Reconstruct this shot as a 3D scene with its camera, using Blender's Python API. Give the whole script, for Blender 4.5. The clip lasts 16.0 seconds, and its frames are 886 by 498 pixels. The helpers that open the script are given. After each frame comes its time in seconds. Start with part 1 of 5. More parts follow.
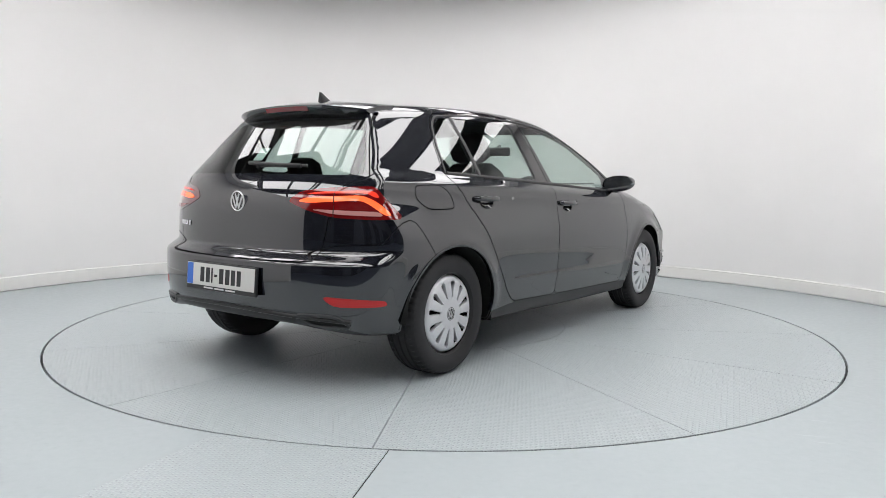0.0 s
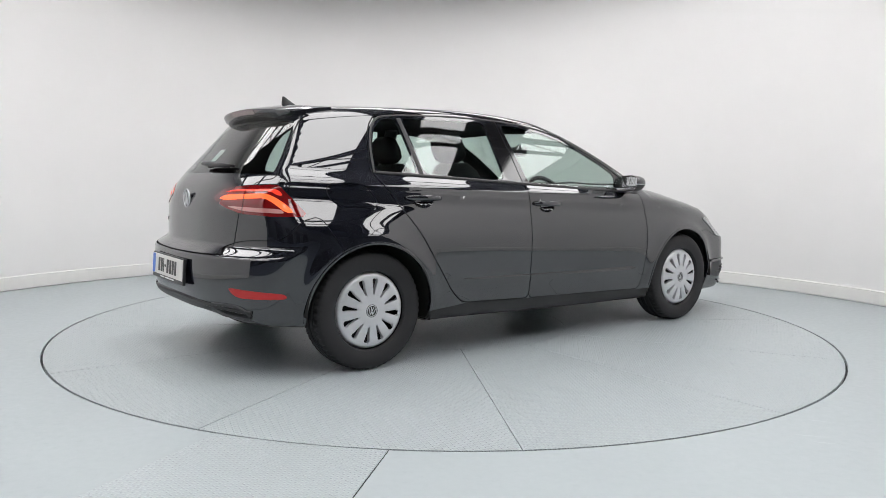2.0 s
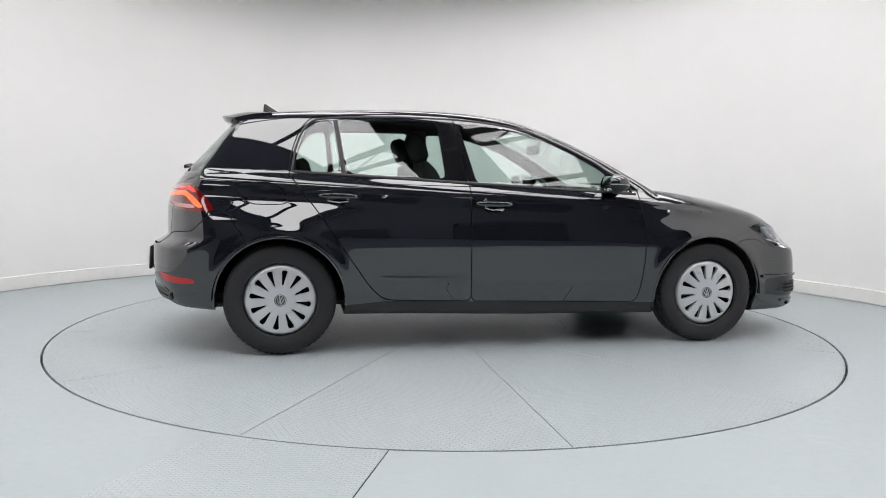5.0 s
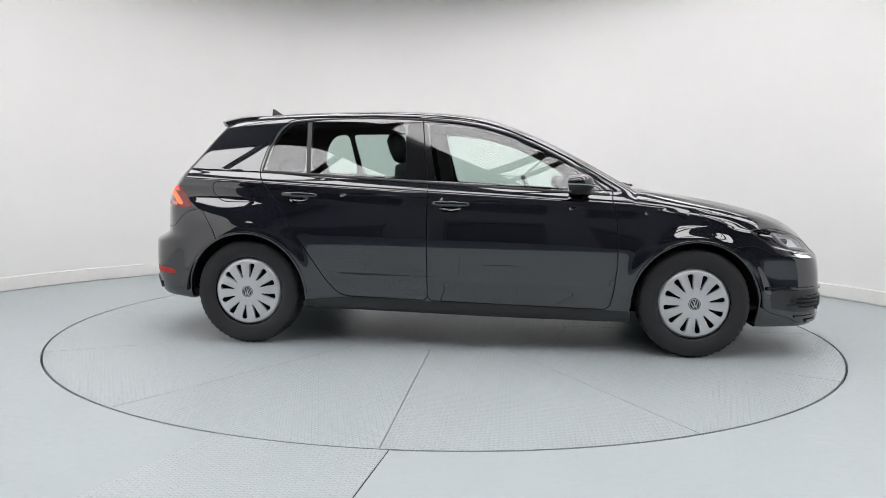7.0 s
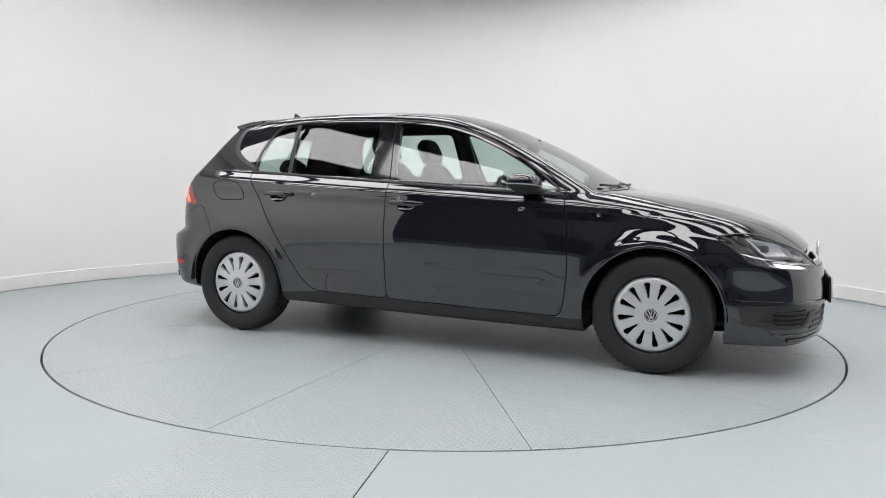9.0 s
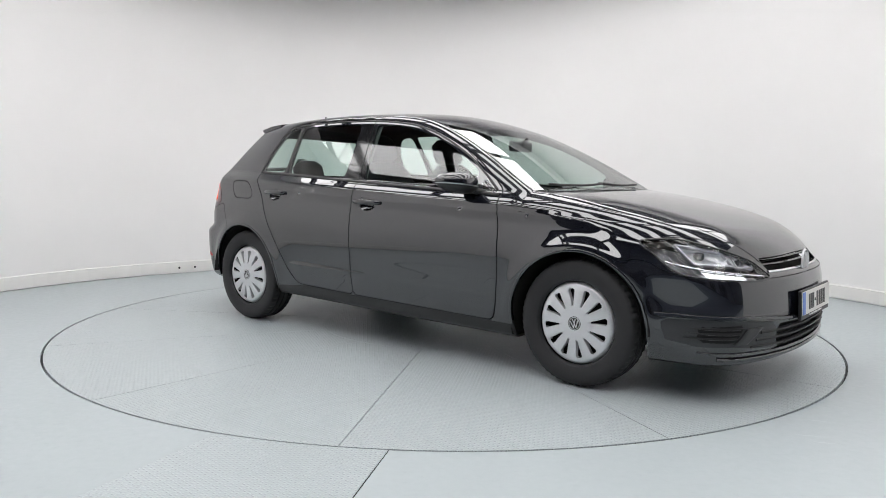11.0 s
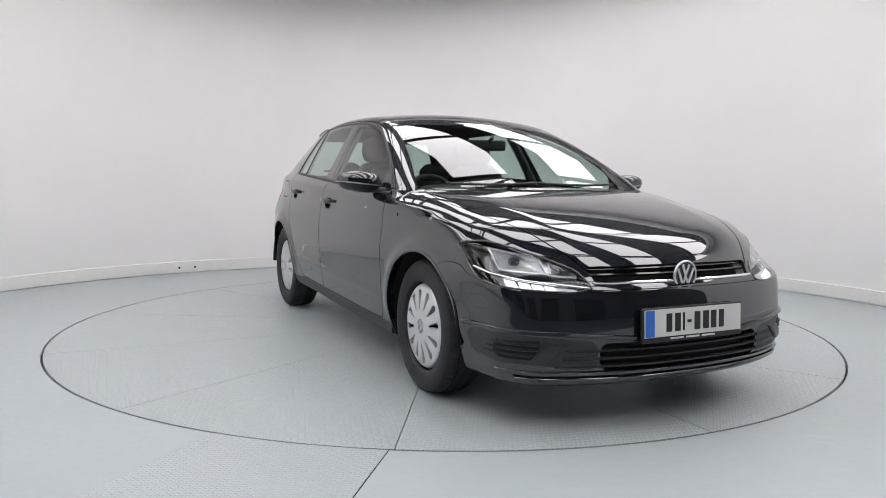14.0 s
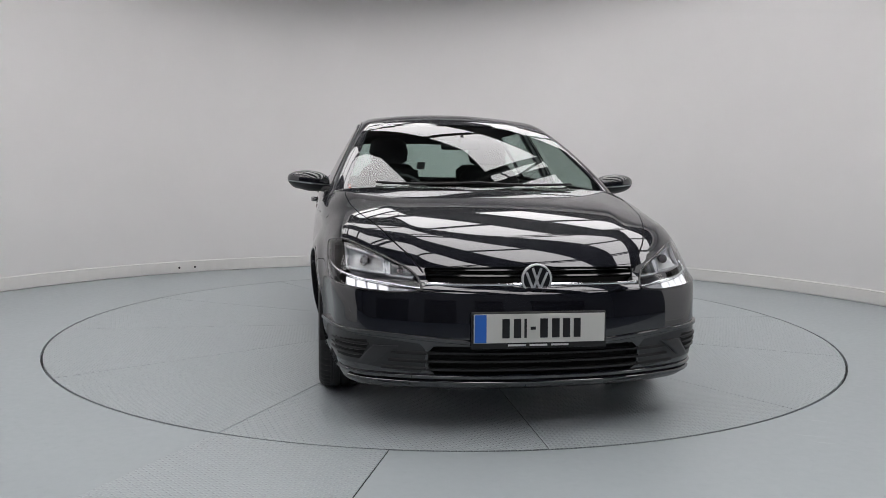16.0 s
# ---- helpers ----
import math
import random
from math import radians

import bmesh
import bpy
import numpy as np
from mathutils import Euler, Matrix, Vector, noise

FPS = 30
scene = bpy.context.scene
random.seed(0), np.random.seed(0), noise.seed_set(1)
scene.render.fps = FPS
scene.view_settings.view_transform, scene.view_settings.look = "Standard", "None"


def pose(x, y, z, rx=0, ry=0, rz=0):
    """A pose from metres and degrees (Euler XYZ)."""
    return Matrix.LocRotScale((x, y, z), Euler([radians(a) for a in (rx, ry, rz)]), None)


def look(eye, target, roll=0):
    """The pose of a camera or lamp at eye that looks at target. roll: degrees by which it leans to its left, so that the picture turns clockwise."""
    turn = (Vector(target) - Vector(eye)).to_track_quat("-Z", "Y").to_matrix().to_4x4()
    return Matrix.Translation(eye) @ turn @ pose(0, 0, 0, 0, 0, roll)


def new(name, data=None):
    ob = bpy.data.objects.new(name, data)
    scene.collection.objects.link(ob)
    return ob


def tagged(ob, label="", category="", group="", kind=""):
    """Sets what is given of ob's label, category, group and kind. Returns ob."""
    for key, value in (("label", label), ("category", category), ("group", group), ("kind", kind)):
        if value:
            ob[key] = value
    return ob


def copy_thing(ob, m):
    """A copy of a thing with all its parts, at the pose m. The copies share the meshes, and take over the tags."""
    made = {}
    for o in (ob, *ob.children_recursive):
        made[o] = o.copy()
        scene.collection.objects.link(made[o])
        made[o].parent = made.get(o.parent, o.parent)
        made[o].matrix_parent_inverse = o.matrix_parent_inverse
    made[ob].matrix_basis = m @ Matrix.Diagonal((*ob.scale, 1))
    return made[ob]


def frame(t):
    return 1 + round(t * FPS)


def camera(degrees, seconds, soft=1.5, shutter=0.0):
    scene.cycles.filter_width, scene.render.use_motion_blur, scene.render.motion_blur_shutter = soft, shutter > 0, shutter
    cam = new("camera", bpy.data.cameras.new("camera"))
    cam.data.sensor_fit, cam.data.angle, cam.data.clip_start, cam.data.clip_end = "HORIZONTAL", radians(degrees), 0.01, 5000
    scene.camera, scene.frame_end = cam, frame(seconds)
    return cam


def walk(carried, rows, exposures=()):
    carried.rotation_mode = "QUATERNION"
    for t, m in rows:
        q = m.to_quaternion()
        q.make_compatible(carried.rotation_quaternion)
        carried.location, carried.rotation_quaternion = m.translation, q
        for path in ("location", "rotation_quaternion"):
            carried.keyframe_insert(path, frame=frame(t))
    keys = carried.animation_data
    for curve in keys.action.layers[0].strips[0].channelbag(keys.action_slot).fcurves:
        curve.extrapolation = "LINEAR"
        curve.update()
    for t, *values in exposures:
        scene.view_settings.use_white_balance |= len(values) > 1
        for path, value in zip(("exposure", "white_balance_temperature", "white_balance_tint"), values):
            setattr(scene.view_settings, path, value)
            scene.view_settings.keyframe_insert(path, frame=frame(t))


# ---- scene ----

# ---------------- camera: fixed on a tripod in front of the turntable ----------------
cam = camera(61.33, 16.0, soft=0.85)
EYE = (0.0, -5.196, 1.0086)
AIM = Vector((-0.0027 * math.cos(radians(5.384)), math.cos(radians(5.384)), -math.sin(radians(5.384))))
VIEW = look(EYE, Vector(EYE) + AIM, 0.722)
walk(cam, [(0, VIEW), (16, VIEW)],
     exposures=[(0, 0.0, 6500, 10), (11.5, 0.0, 6500, 10), (12.5, -0.02, 6500, 11), (13.5, -0.09, 6500, 12), (14.5, -0.30, 6500, 13), (15.0, -0.50, 6500, 12), (16, -0.63, 6500, 12)])


def table_turn(t):
    """Heading of the turntable, in degrees, at t seconds."""
    return -13.87 - 8.4183 * (t - 8) + 0.0073478 * (t - 8) ** 2


# ---------------- light: daylight through the rooflights of the hall ----------------
SKYLIGHT = 5.3
world = bpy.data.worlds.new("hall_air")
scene.world = world
world.use_nodes = True
world.node_tree.nodes["Background"].inputs[0].default_value = (1.0, 0.98, 0.96, 1)
world.node_tree.nodes["Background"].inputs[1].default_value = 0.15

# ---------------- materials ----------------
def material(name, color, rough=0.5, metal=0.0, **k):
    m = bpy.data.materials.new(name)
    m.use_nodes = True
    b = m.node_tree.nodes["Principled BSDF"]
    b.inputs["Base Color"].default_value = (*color, 1)
    b.inputs["Roughness"].default_value = rough
    b.inputs["Metallic"].default_value = metal
    for key, v in k.items():
        b.inputs[key.replace("_", " ")].default_value = v
    return m


def nodes_of(m):
    return m.node_tree.nodes, m.node_tree.links, m.node_tree.nodes["Principled BSDF"]


def noise_tex(m, scale, detail=4.0, rough=0.6, stretch=None, coords="Object"):
    n, l, b = nodes_of(m)
    tc = n.new("ShaderNodeTexCoord")
    t = n.new("ShaderNodeTexNoise")
    t.inputs["Scale"].default_value = scale
    t.inputs["Detail"].default_value = detail
    t.inputs["Roughness"].default_value = rough
    if stretch:
        mp = n.new("ShaderNodeMapping")
        mp.inputs["Scale"].default_value = stretch
        l.new(tc.outputs[coords], mp.inputs["Vector"])
        l.new(mp.outputs["Vector"], t.inputs["Vector"])
    else:
        l.new(tc.outputs[coords], t.inputs["Vector"])
    return t.outputs["Fac"]


def ramp(m, fac, stops):
    n, l, b = nodes_of(m)
    r = n.new("ShaderNodeValToRGB")
    while len(r.color_ramp.elements) < len(stops):
        r.color_ramp.elements.new(0.5)
    for e, (p, c) in zip(r.color_ramp.elements, stops):
        e.position = p
        e.color = (*c, 1) if len(c) == 3 else c
    l.new(fac, r.inputs["Fac"])
    return r.outputs["Color"]


def mixc(m, fac, a, b_, blend="MIX"):
    n, l, b = nodes_of(m)
    x = n.new("ShaderNodeMix")
    x.data_type, x.blend_type = "RGBA", blend
    for key, v in ((0, fac), (6, a), (7, b_)):
        if hasattr(v, "links"):
            l.new(v, x.inputs[key])
        else:
            x.inputs[key].default_value = v if key == 0 else (*v, 1)
    return x.outputs[2]


def bump(m, height, strength=0.2, distance=0.002):
    n, l, b = nodes_of(m)
    x = n.new("ShaderNodeBump")
    x.inputs["Strength"].default_value = strength
    x.inputs["Distance"].default_value = distance
    l.new(height, x.inputs["Height"])
    l.new(x.outputs["Normal"], b.inputs["Normal"])


def grey(v):
    return (v, v, v)


def make_paint():
    m = material("black_paint", (0.006, 0.006, 0.009), 0.42, 0.0, Coat_Weight=1.0, Coat_Roughness=0.012, Coat_IOR=1.92, Specular_IOR_Level=0.05, Specular_Tint=(0.78, 0.86, 1.0, 1))
    n, l, b = nodes_of(m)
    f = noise_tex(m, 900, 1.0)
    l.new(ramp(m, f, [(0.40, (0.0025, 0.003, 0.0055)), (0.75, (0.011, 0.012, 0.020))]), b.inputs["Base Color"])
    return m


def make_floor(name, tint):
    m = material(name, tint, 0.35)
    n, l, b = nodes_of(m)
    big = noise_tex(m, 1.1, 6, 0.65)
    fine = noise_tex(m, 26, 8, 0.7)
    base = mixc(m, big, tuple(c * 0.93 for c in tint), tuple(min(1, c * 1.06) for c in tint))
    col = mixc(m, ramp(m, fine, [(0.60, grey(0)), (0.78, grey(0.35))]), base, tuple(c * 0.82 for c in tint))
    l.new(col, b.inputs["Base Color"])
    l.new(ramp(m, fine, [(0.3, grey(0.36)), (0.75, grey(0.52))]), b.inputs["Roughness"])
    bump(m, fine, 0.12, 0.001)
    return m


def make_tread(name, tint):
    """Painted checker plate: raised lozenges in two directions under worn paint."""
    m = material(name, tint, 0.36)
    n, l, b = nodes_of(m)
    tc = n.new("ShaderNodeTexCoord")
    h = None
    for ang, off in ((45, 0.0), (-45, 0.5)):
        mp = n.new("ShaderNodeMapping")
        mp.inputs["Rotation"].default_value = (0, 0, radians(ang))
        mp.inputs["Scale"].default_value = (38, 38, 1)
        mp.inputs["Location"].default_value = (off, off, 0)
        l.new(tc.outputs["Object"], mp.inputs["Vector"])
        sep = n.new("ShaderNodeSeparateXYZ")
        l.new(mp.outputs["Vector"], sep.inputs[0])
        fr = []
        for k, wid in (("X", 0.42), ("Y", 0.16)):
            f = n.new("ShaderNodeMath")
            f.operation = "FRACT"
            l.new(sep.outputs[k], f.inputs[0])
            s = n.new("ShaderNodeMath")
            s.operation = "SUBTRACT"
            l.new(f.outputs[0], s.inputs[0])
            s.inputs[1].default_value = 0.5
            a = n.new("ShaderNodeMath")
            a.operation = "ABSOLUTE"
            l.new(s.outputs[0], a.inputs[0])
            d = n.new("ShaderNodeMath")
            d.operation = "DIVIDE"
            l.new(a.outputs[0], d.inputs[0])
            d.inputs[1].default_value = wid
            p = n.new("ShaderNodeMath")
            p.operation = "POWER"
            l.new(d.outputs[0], p.inputs[0])
            p.inputs[1].default_value = 2
            fr.append(p.outputs[0])
        s = n.new("ShaderNodeMath")
        s.operation = "ADD"
        l.new(fr[0], s.inputs[0])
        l.new(fr[1], s.inputs[1])
        o = n.new("ShaderNodeMath")
        o.operation = "SUBTRACT"
        o.use_clamp = True
        o.inputs[0].default_value = 1.0
        l.new(s.outputs[0], o.inputs[1])
        if h is None:
            h = o.outputs[0]
        else:
            mx = n.new("ShaderNodeMath")
            mx.operation = "MAXIMUM"
            l.new(h, mx.inputs[0])
            l.new(o.outputs[0], mx.inputs[1])
            h = mx.outputs[0]
    big = noise_tex(m, 1.3, 6, 0.65)
    fine = noise_tex(m, 30, 8, 0.7)
    base = mixc(m, big, tuple(c * 0.92 for c in tint), tuple(min(1, c * 1.05) for c in tint))
    col = mixc(m, ramp(m, fine, [(0.58, grey(0)), (0.8, grey(0.4))]), base, tuple(c * 0.8 for c in tint))
    l.new(col, b.inputs["Base Color"])
    l.new(ramp(m, fine, [(0.3, grey(0.28)), (0.75, grey(0.44))]), b.inputs["Roughness"])
    bump(m, h, 0.9, 0.0026)
    return m


def make_glass(name, tint, rough=0.0, face_on=0.085):
    m = bpy.data.materials.new(name)
    m.use_nodes = True
    n, l = m.node_tree.nodes, m.node_tree.links
    n.remove(n["Principled BSDF"])
    out = n["Material Output"]
    tr = n.new("ShaderNodeBsdfTransparent")
    tr.inputs[0].default_value = (*tint, 1)
    gl = n.new("ShaderNodeBsdfGlossy")
    gl.inputs["Roughness"].default_value = rough
    lw = n.new("ShaderNodeLayerWeight")
    lw.inputs["Blend"].default_value = 0.5
    pw = n.new("ShaderNodeMath")
    pw.operation = "POWER"
    l.new(lw.outputs["Facing"], pw.inputs[0])
    pw.inputs[1].default_value = 4.0
    fr = n.new("ShaderNodeMath")
    fr.operation = "MULTIPLY_ADD"
    l.new(pw.outputs[0], fr.inputs[0])
    fr.inputs[1].default_value = 0.90
    fr.inputs[2].default_value = face_on
    mx = n.new("ShaderNodeMixShader")
    l.new(fr.outputs[0], mx.inputs[0])
    l.new(tr.outputs[0], mx.inputs[1])
    l.new(gl.outputs[0], mx.inputs[2])
    l.new(mx.outputs[0], out.inputs[0])
    return m


def make_glow(name, color, strength, base=(0.02, 0.02, 0.02)):
    return material(name, base, 0.15, 0, Emission_Color=(*color, 1), Emission_Strength=strength, Coat_Weight=0.5)


def make_wall():
    m = material("white_wall", (0.80, 0.79, 0.78), 0.6)
    n, l, b = nodes_of(m)
    f = noise_tex(m, 0.5, 5, 0.6)
    l.new(ramp(m, f, [(0.3, (0.81, 0.80, 0.795)), (0.7, (0.86, 0.85, 0.845))]), b.inputs["Base Color"])
    bump(m, noise_tex(m, 60, 4), 0.05, 0.001)
    return m


def make_tyre():
    m = material("tyre_rubber", (0.026, 0.026, 0.028), 0.62, Specular_IOR_Level=0.3)
    bump(m, noise_tex(m, 180, 3), 0.15, 0.0006)
    return m


PAINT = make_paint()
GLOSS = material("gloss_black", (0.008, 0.008, 0.009), 0.08, 0, Coat_Weight=0.6)
PLASTIC = material("black_plastic", (0.016, 0.016, 0.017), 0.42)
DULL = material("dark_void", (0.006, 0.006, 0.006), 0.8)
GREYPL = material("satin_grey_plastic", (0.03, 0.031, 0.034), 0.36)
LINING = material("roof_lining", (0.20, 0.20, 0.205), 0.85)
CLOTH = material("seat_cloth", (0.018, 0.018, 0.020), 0.9)
bump(CLOTH, noise_tex(CLOTH, 400, 2), 0.3, 0.001)
GLASS = make_glass("tinted_glass", (0.74, 0.84, 0.80))
GLASS_REAR = make_glass("rear_glass", (0.66, 0.77, 0.73))
CLEAR = make_glass("clear_lens", (0.95, 0.96, 0.97), 0.0, 0.035)
CHROME = material("chrome", (0.82, 0.83, 0.85), 0.08, 1.0)
SILVER = material("silver_wheel_paint", (0.63, 0.64, 0.66), 0.36, 0.45)
BADGE = material("bright_badge", (0.76, 0.77, 0.79), 0.22, 0.55)
TYRE = make_tyre()
RED = material("red_lens", (0.17, 0.004, 0.005), 0.08, 0, Coat_Weight=1.0)
REDGLOW = make_glow("lit_red_lens", (1.0, 0.06, 0.03), 0.7, (0.5, 0.02, 0.01))
AMBER = make_glow("lit_orange_lens", (1.0, 0.11, 0.035), 1.3, (0.6, 0.1, 0.02))
PALE = material("pale_lens", (0.55, 0.25, 0.24), 0.2, 0, Coat_Weight=0.5)
LAMPSILVER = material("lamp_silver", (0.42, 0.43, 0.45), 0.28, 0.7)
LAMPDARK = material("lamp_housing", (0.26, 0.265, 0.28), 0.4, 0.3)
MIRRORED = material("silvered_reflector", (0.80, 0.81, 0.83), 0.32, 0.55)
TRIM = material("grey_trim", (0.030, 0.030, 0.032), 0.8)
CONCRETE = make_floor("hall_concrete", (0.085, 0.099, 0.122))
UNDER = material("underseal", (0.06, 0.06, 0.06), 0.8)
LED = make_glow("daytime_lamp", (0.95, 0.97, 1.0), 1.1, (0.8, 0.8, 0.8))
PLATE = material("plate_white", (0.66, 0.66, 0.63), 0.3)
PLATEBLUE = material("plate_blue", (0.03, 0.15, 0.58), 0.3)
REDREFLECTOR = material("red_reflector", (0.50, 0.020, 0.022), 0.35)
INTAKE = material("intake_plastic", (0.007, 0.007, 0.008), 0.5)
INK = material("plate_ink", (0.012, 0.012, 0.014), 0.4)
PALEINK = material("pale_print", (0.7, 0.7, 0.7), 0.4)
PAPER = material("sticker_paper", (0.7, 0.74, 0.74), 0.5)
WALL = make_wall()
SKIRT = material("skirting_paint", (0.80, 0.79, 0.77), 0.4)
FLOOR = make_floor("floor_paint", (0.362, 0.402, 0.416))
TABLEPLATE = make_tread("turntable_tread", (0.378, 0.420, 0.434))
SCRATCH = material("worn_paint", (0.44, 0.48, 0.49), 0.6)
GAP = material("dark_gap", (0.02, 0.022, 0.024), 0.8)
ROOFSHEET = material("dark_roof_sheet", (0.045, 0.045, 0.05), 0.7)
STEEL = material("truss_steel", (0.03, 0.03, 0.033), 0.6)
HALLWALL = material("hall_wall", (0.10, 0.104, 0.114), 0.8)
SHUTTERDARK = material("added_shutter_dark", (0.02, 0.02, 0.022), 0.6)
ROOFLIGHT = make_glow("rooflight_sheet", (1.0, 0.985, 0.985), SKYLIGHT, (0.8, 0.8, 0.8))

# ---------------- building helpers ----------------
def mesh_object(name, verts, faces, mat, parent=None, label="", normals=None, smooth=True):
    me = bpy.data.meshes.new(name)
    me.from_pydata([tuple(map(float, v)) for v in verts], [], [tuple(map(int, f)) for f in faces])
    me.materials.append(mat)
    if smooth:
        me.polygons.foreach_set("use_smooth", [True] * len(me.polygons))
    if normals is not None:
        me.normals_split_custom_set_from_vertices([tuple(map(float, n)) for n in normals])
    ob = new(name, me)
    ob.parent = parent
    if label:
        tagged(ob, label)
    return ob


def part(name, bm, mat, parent=None, label="", smooth=False, angle=None):
    me = bpy.data.meshes.new(name)
    bmesh.ops.recalc_face_normals(bm, faces=bm.faces)
    if angle:
        for e in bm.edges:
            if len(e.link_faces) == 2 and e.calc_face_angle(0) > radians(angle):
                e.smooth = False
        smooth = True
    for f in bm.faces:
        f.smooth = smooth
    bm.to_mesh(me)
    bm.free()
    me.materials.append(mat)
    ob = new(name, me)
    ob.parent = parent
    if label:
        tagged(ob, label)
    return ob


def box(size, at=(0, 0, 0), bevel=0.0, seg=2, bm=None, rot=None):
    b = bmesh.new()
    bmesh.ops.create_cube(b, size=1.0)
    for v in b.verts:
        v.co = Vector((v.co.x * size[0], v.co.y * size[1], v.co.z * size[2]))
    if bevel:
        bmesh.ops.bevel(b, geom=b.edges[:], offset=bevel, segments=seg, affect="EDGES", profile=0.5)
    m = Matrix.Translation(at) @ (rot if rot else Matrix())
    for v in b.verts:
        v.co = m @ v.co
    return join(bm, b)


def join(bm, b):
    if bm is None:
        return b
    me = bpy.data.meshes.new("tmp")
    b.to_mesh(me)
    b.free()
    bm.from_mesh(me)
    bpy.data.meshes.remove(me)
    return bm


def spin(profile, steps=48, axis="y", bm=None, at=(0, 0, 0)):
    """Surface of revolution of (radius, offset) about the axis."""
    b = bmesh.new()
    rings = []
    for r, o in profile:
        ring = []
        for k in range(steps):
            a = 2 * math.pi * k / steps
            c, s = r * math.cos(a), r * math.sin(a)
            p = {"y": (c, o, s), "z": (c, s, o), "x": (o, c, s)}[axis]
            ring.append(b.verts.new(Vector(p) + Vector(at)))
        rings.append(ring)
    for r0, r1 in zip(rings, rings[1:]):
        for k in range(steps):
            b.faces.new((r0[k], r0[(k + 1) % steps], r1[(k + 1) % steps], r1[k]))
    for ring, (r, o) in ((rings[0], profile[0]), (rings[-1], profile[-1])):
        if r > 1e-6:
            b.faces.new(ring)
    bmesh.ops.remove_doubles(b, verts=b.verts, dist=1e-6)
    return join(bm, b)


def prism(outline, z0, z1, bm=None):
    b = bmesh.new()
    lo = [b.verts.new((x, y, z0)) for x, y in outline]
    hi = [b.verts.new((x, y, z1)) for x, y in outline]
    b.faces.new(lo)
    b.faces.new(hi)
    n = len(outline)
    for k in range(n):
        b.faces.new((lo[k], lo[(k + 1) % n], hi[(k + 1) % n], hi[k]))
    return join(bm, b)


def tube(points, radius, sides=8, bm=None):
    b = bmesh.new()
    pts = [Vector(p) for p in points]
    rings = []
    for i, p in enumerate(pts):
        d = (pts[min(i + 1, len(pts) - 1)] - pts[max(i - 1, 0)]).normalized()
        u = d.cross(Vector((0.13, 0.31, 0.94))).normalized()
        w = d.cross(u)
        rings.append([b.verts.new(p + radius * (math.cos(2 * math.pi * k / sides) * u + math.sin(2 * math.pi * k / sides) * w)) for k in range(sides)])
    for r0, r1 in zip(rings, rings[1:]):
        for k in range(sides):
            b.faces.new((r0[k], r0[(k + 1) % sides], r1[(k + 1) % sides], r1[k]))
    b.faces.new(rings[0])
    b.faces.new(rings[-1])
    return join(bm, b)


# ---------------- the place: curved white studio bay inside a hall ----------------
TABLE_R = 2.503
ROOF_TURN = -50
COVE_C, COVE_R = (-0.10, -0.55), 4.03


def arc(c, r, a0, a1, n):
    return [(c[0] + r * math.cos(radians(a0 + (a1 - a0) * k / n)), c[1] + r * math.sin(radians(a0 + (a1 - a0) * k / n))) for k in range(n + 1)]


def ring_sheet(name, inner, outer, z, mat, steps=160):
    """Flat floor with a round hole."""
    vs, fs = [], []
    for k in range(steps):
        a = 2 * math.pi * k / steps
        c, s = math.cos(a), math.sin(a)
        vs.append((inner * c, inner * s, z))
        f = outer / max(abs(c), abs(s))
        vs.append((f * c, f * s, z))
        vs.append((inner * c, inner * s, z - 0.05))
    for k in range(steps):
        a, b = 3 * k, 3 * ((k + 1) % steps)
        fs.append((a, a + 1, b + 1, b))
        fs.append((a, b, b + 2, a + 2))
    return mesh_object(name, vs, fs, mat, smooth=False)


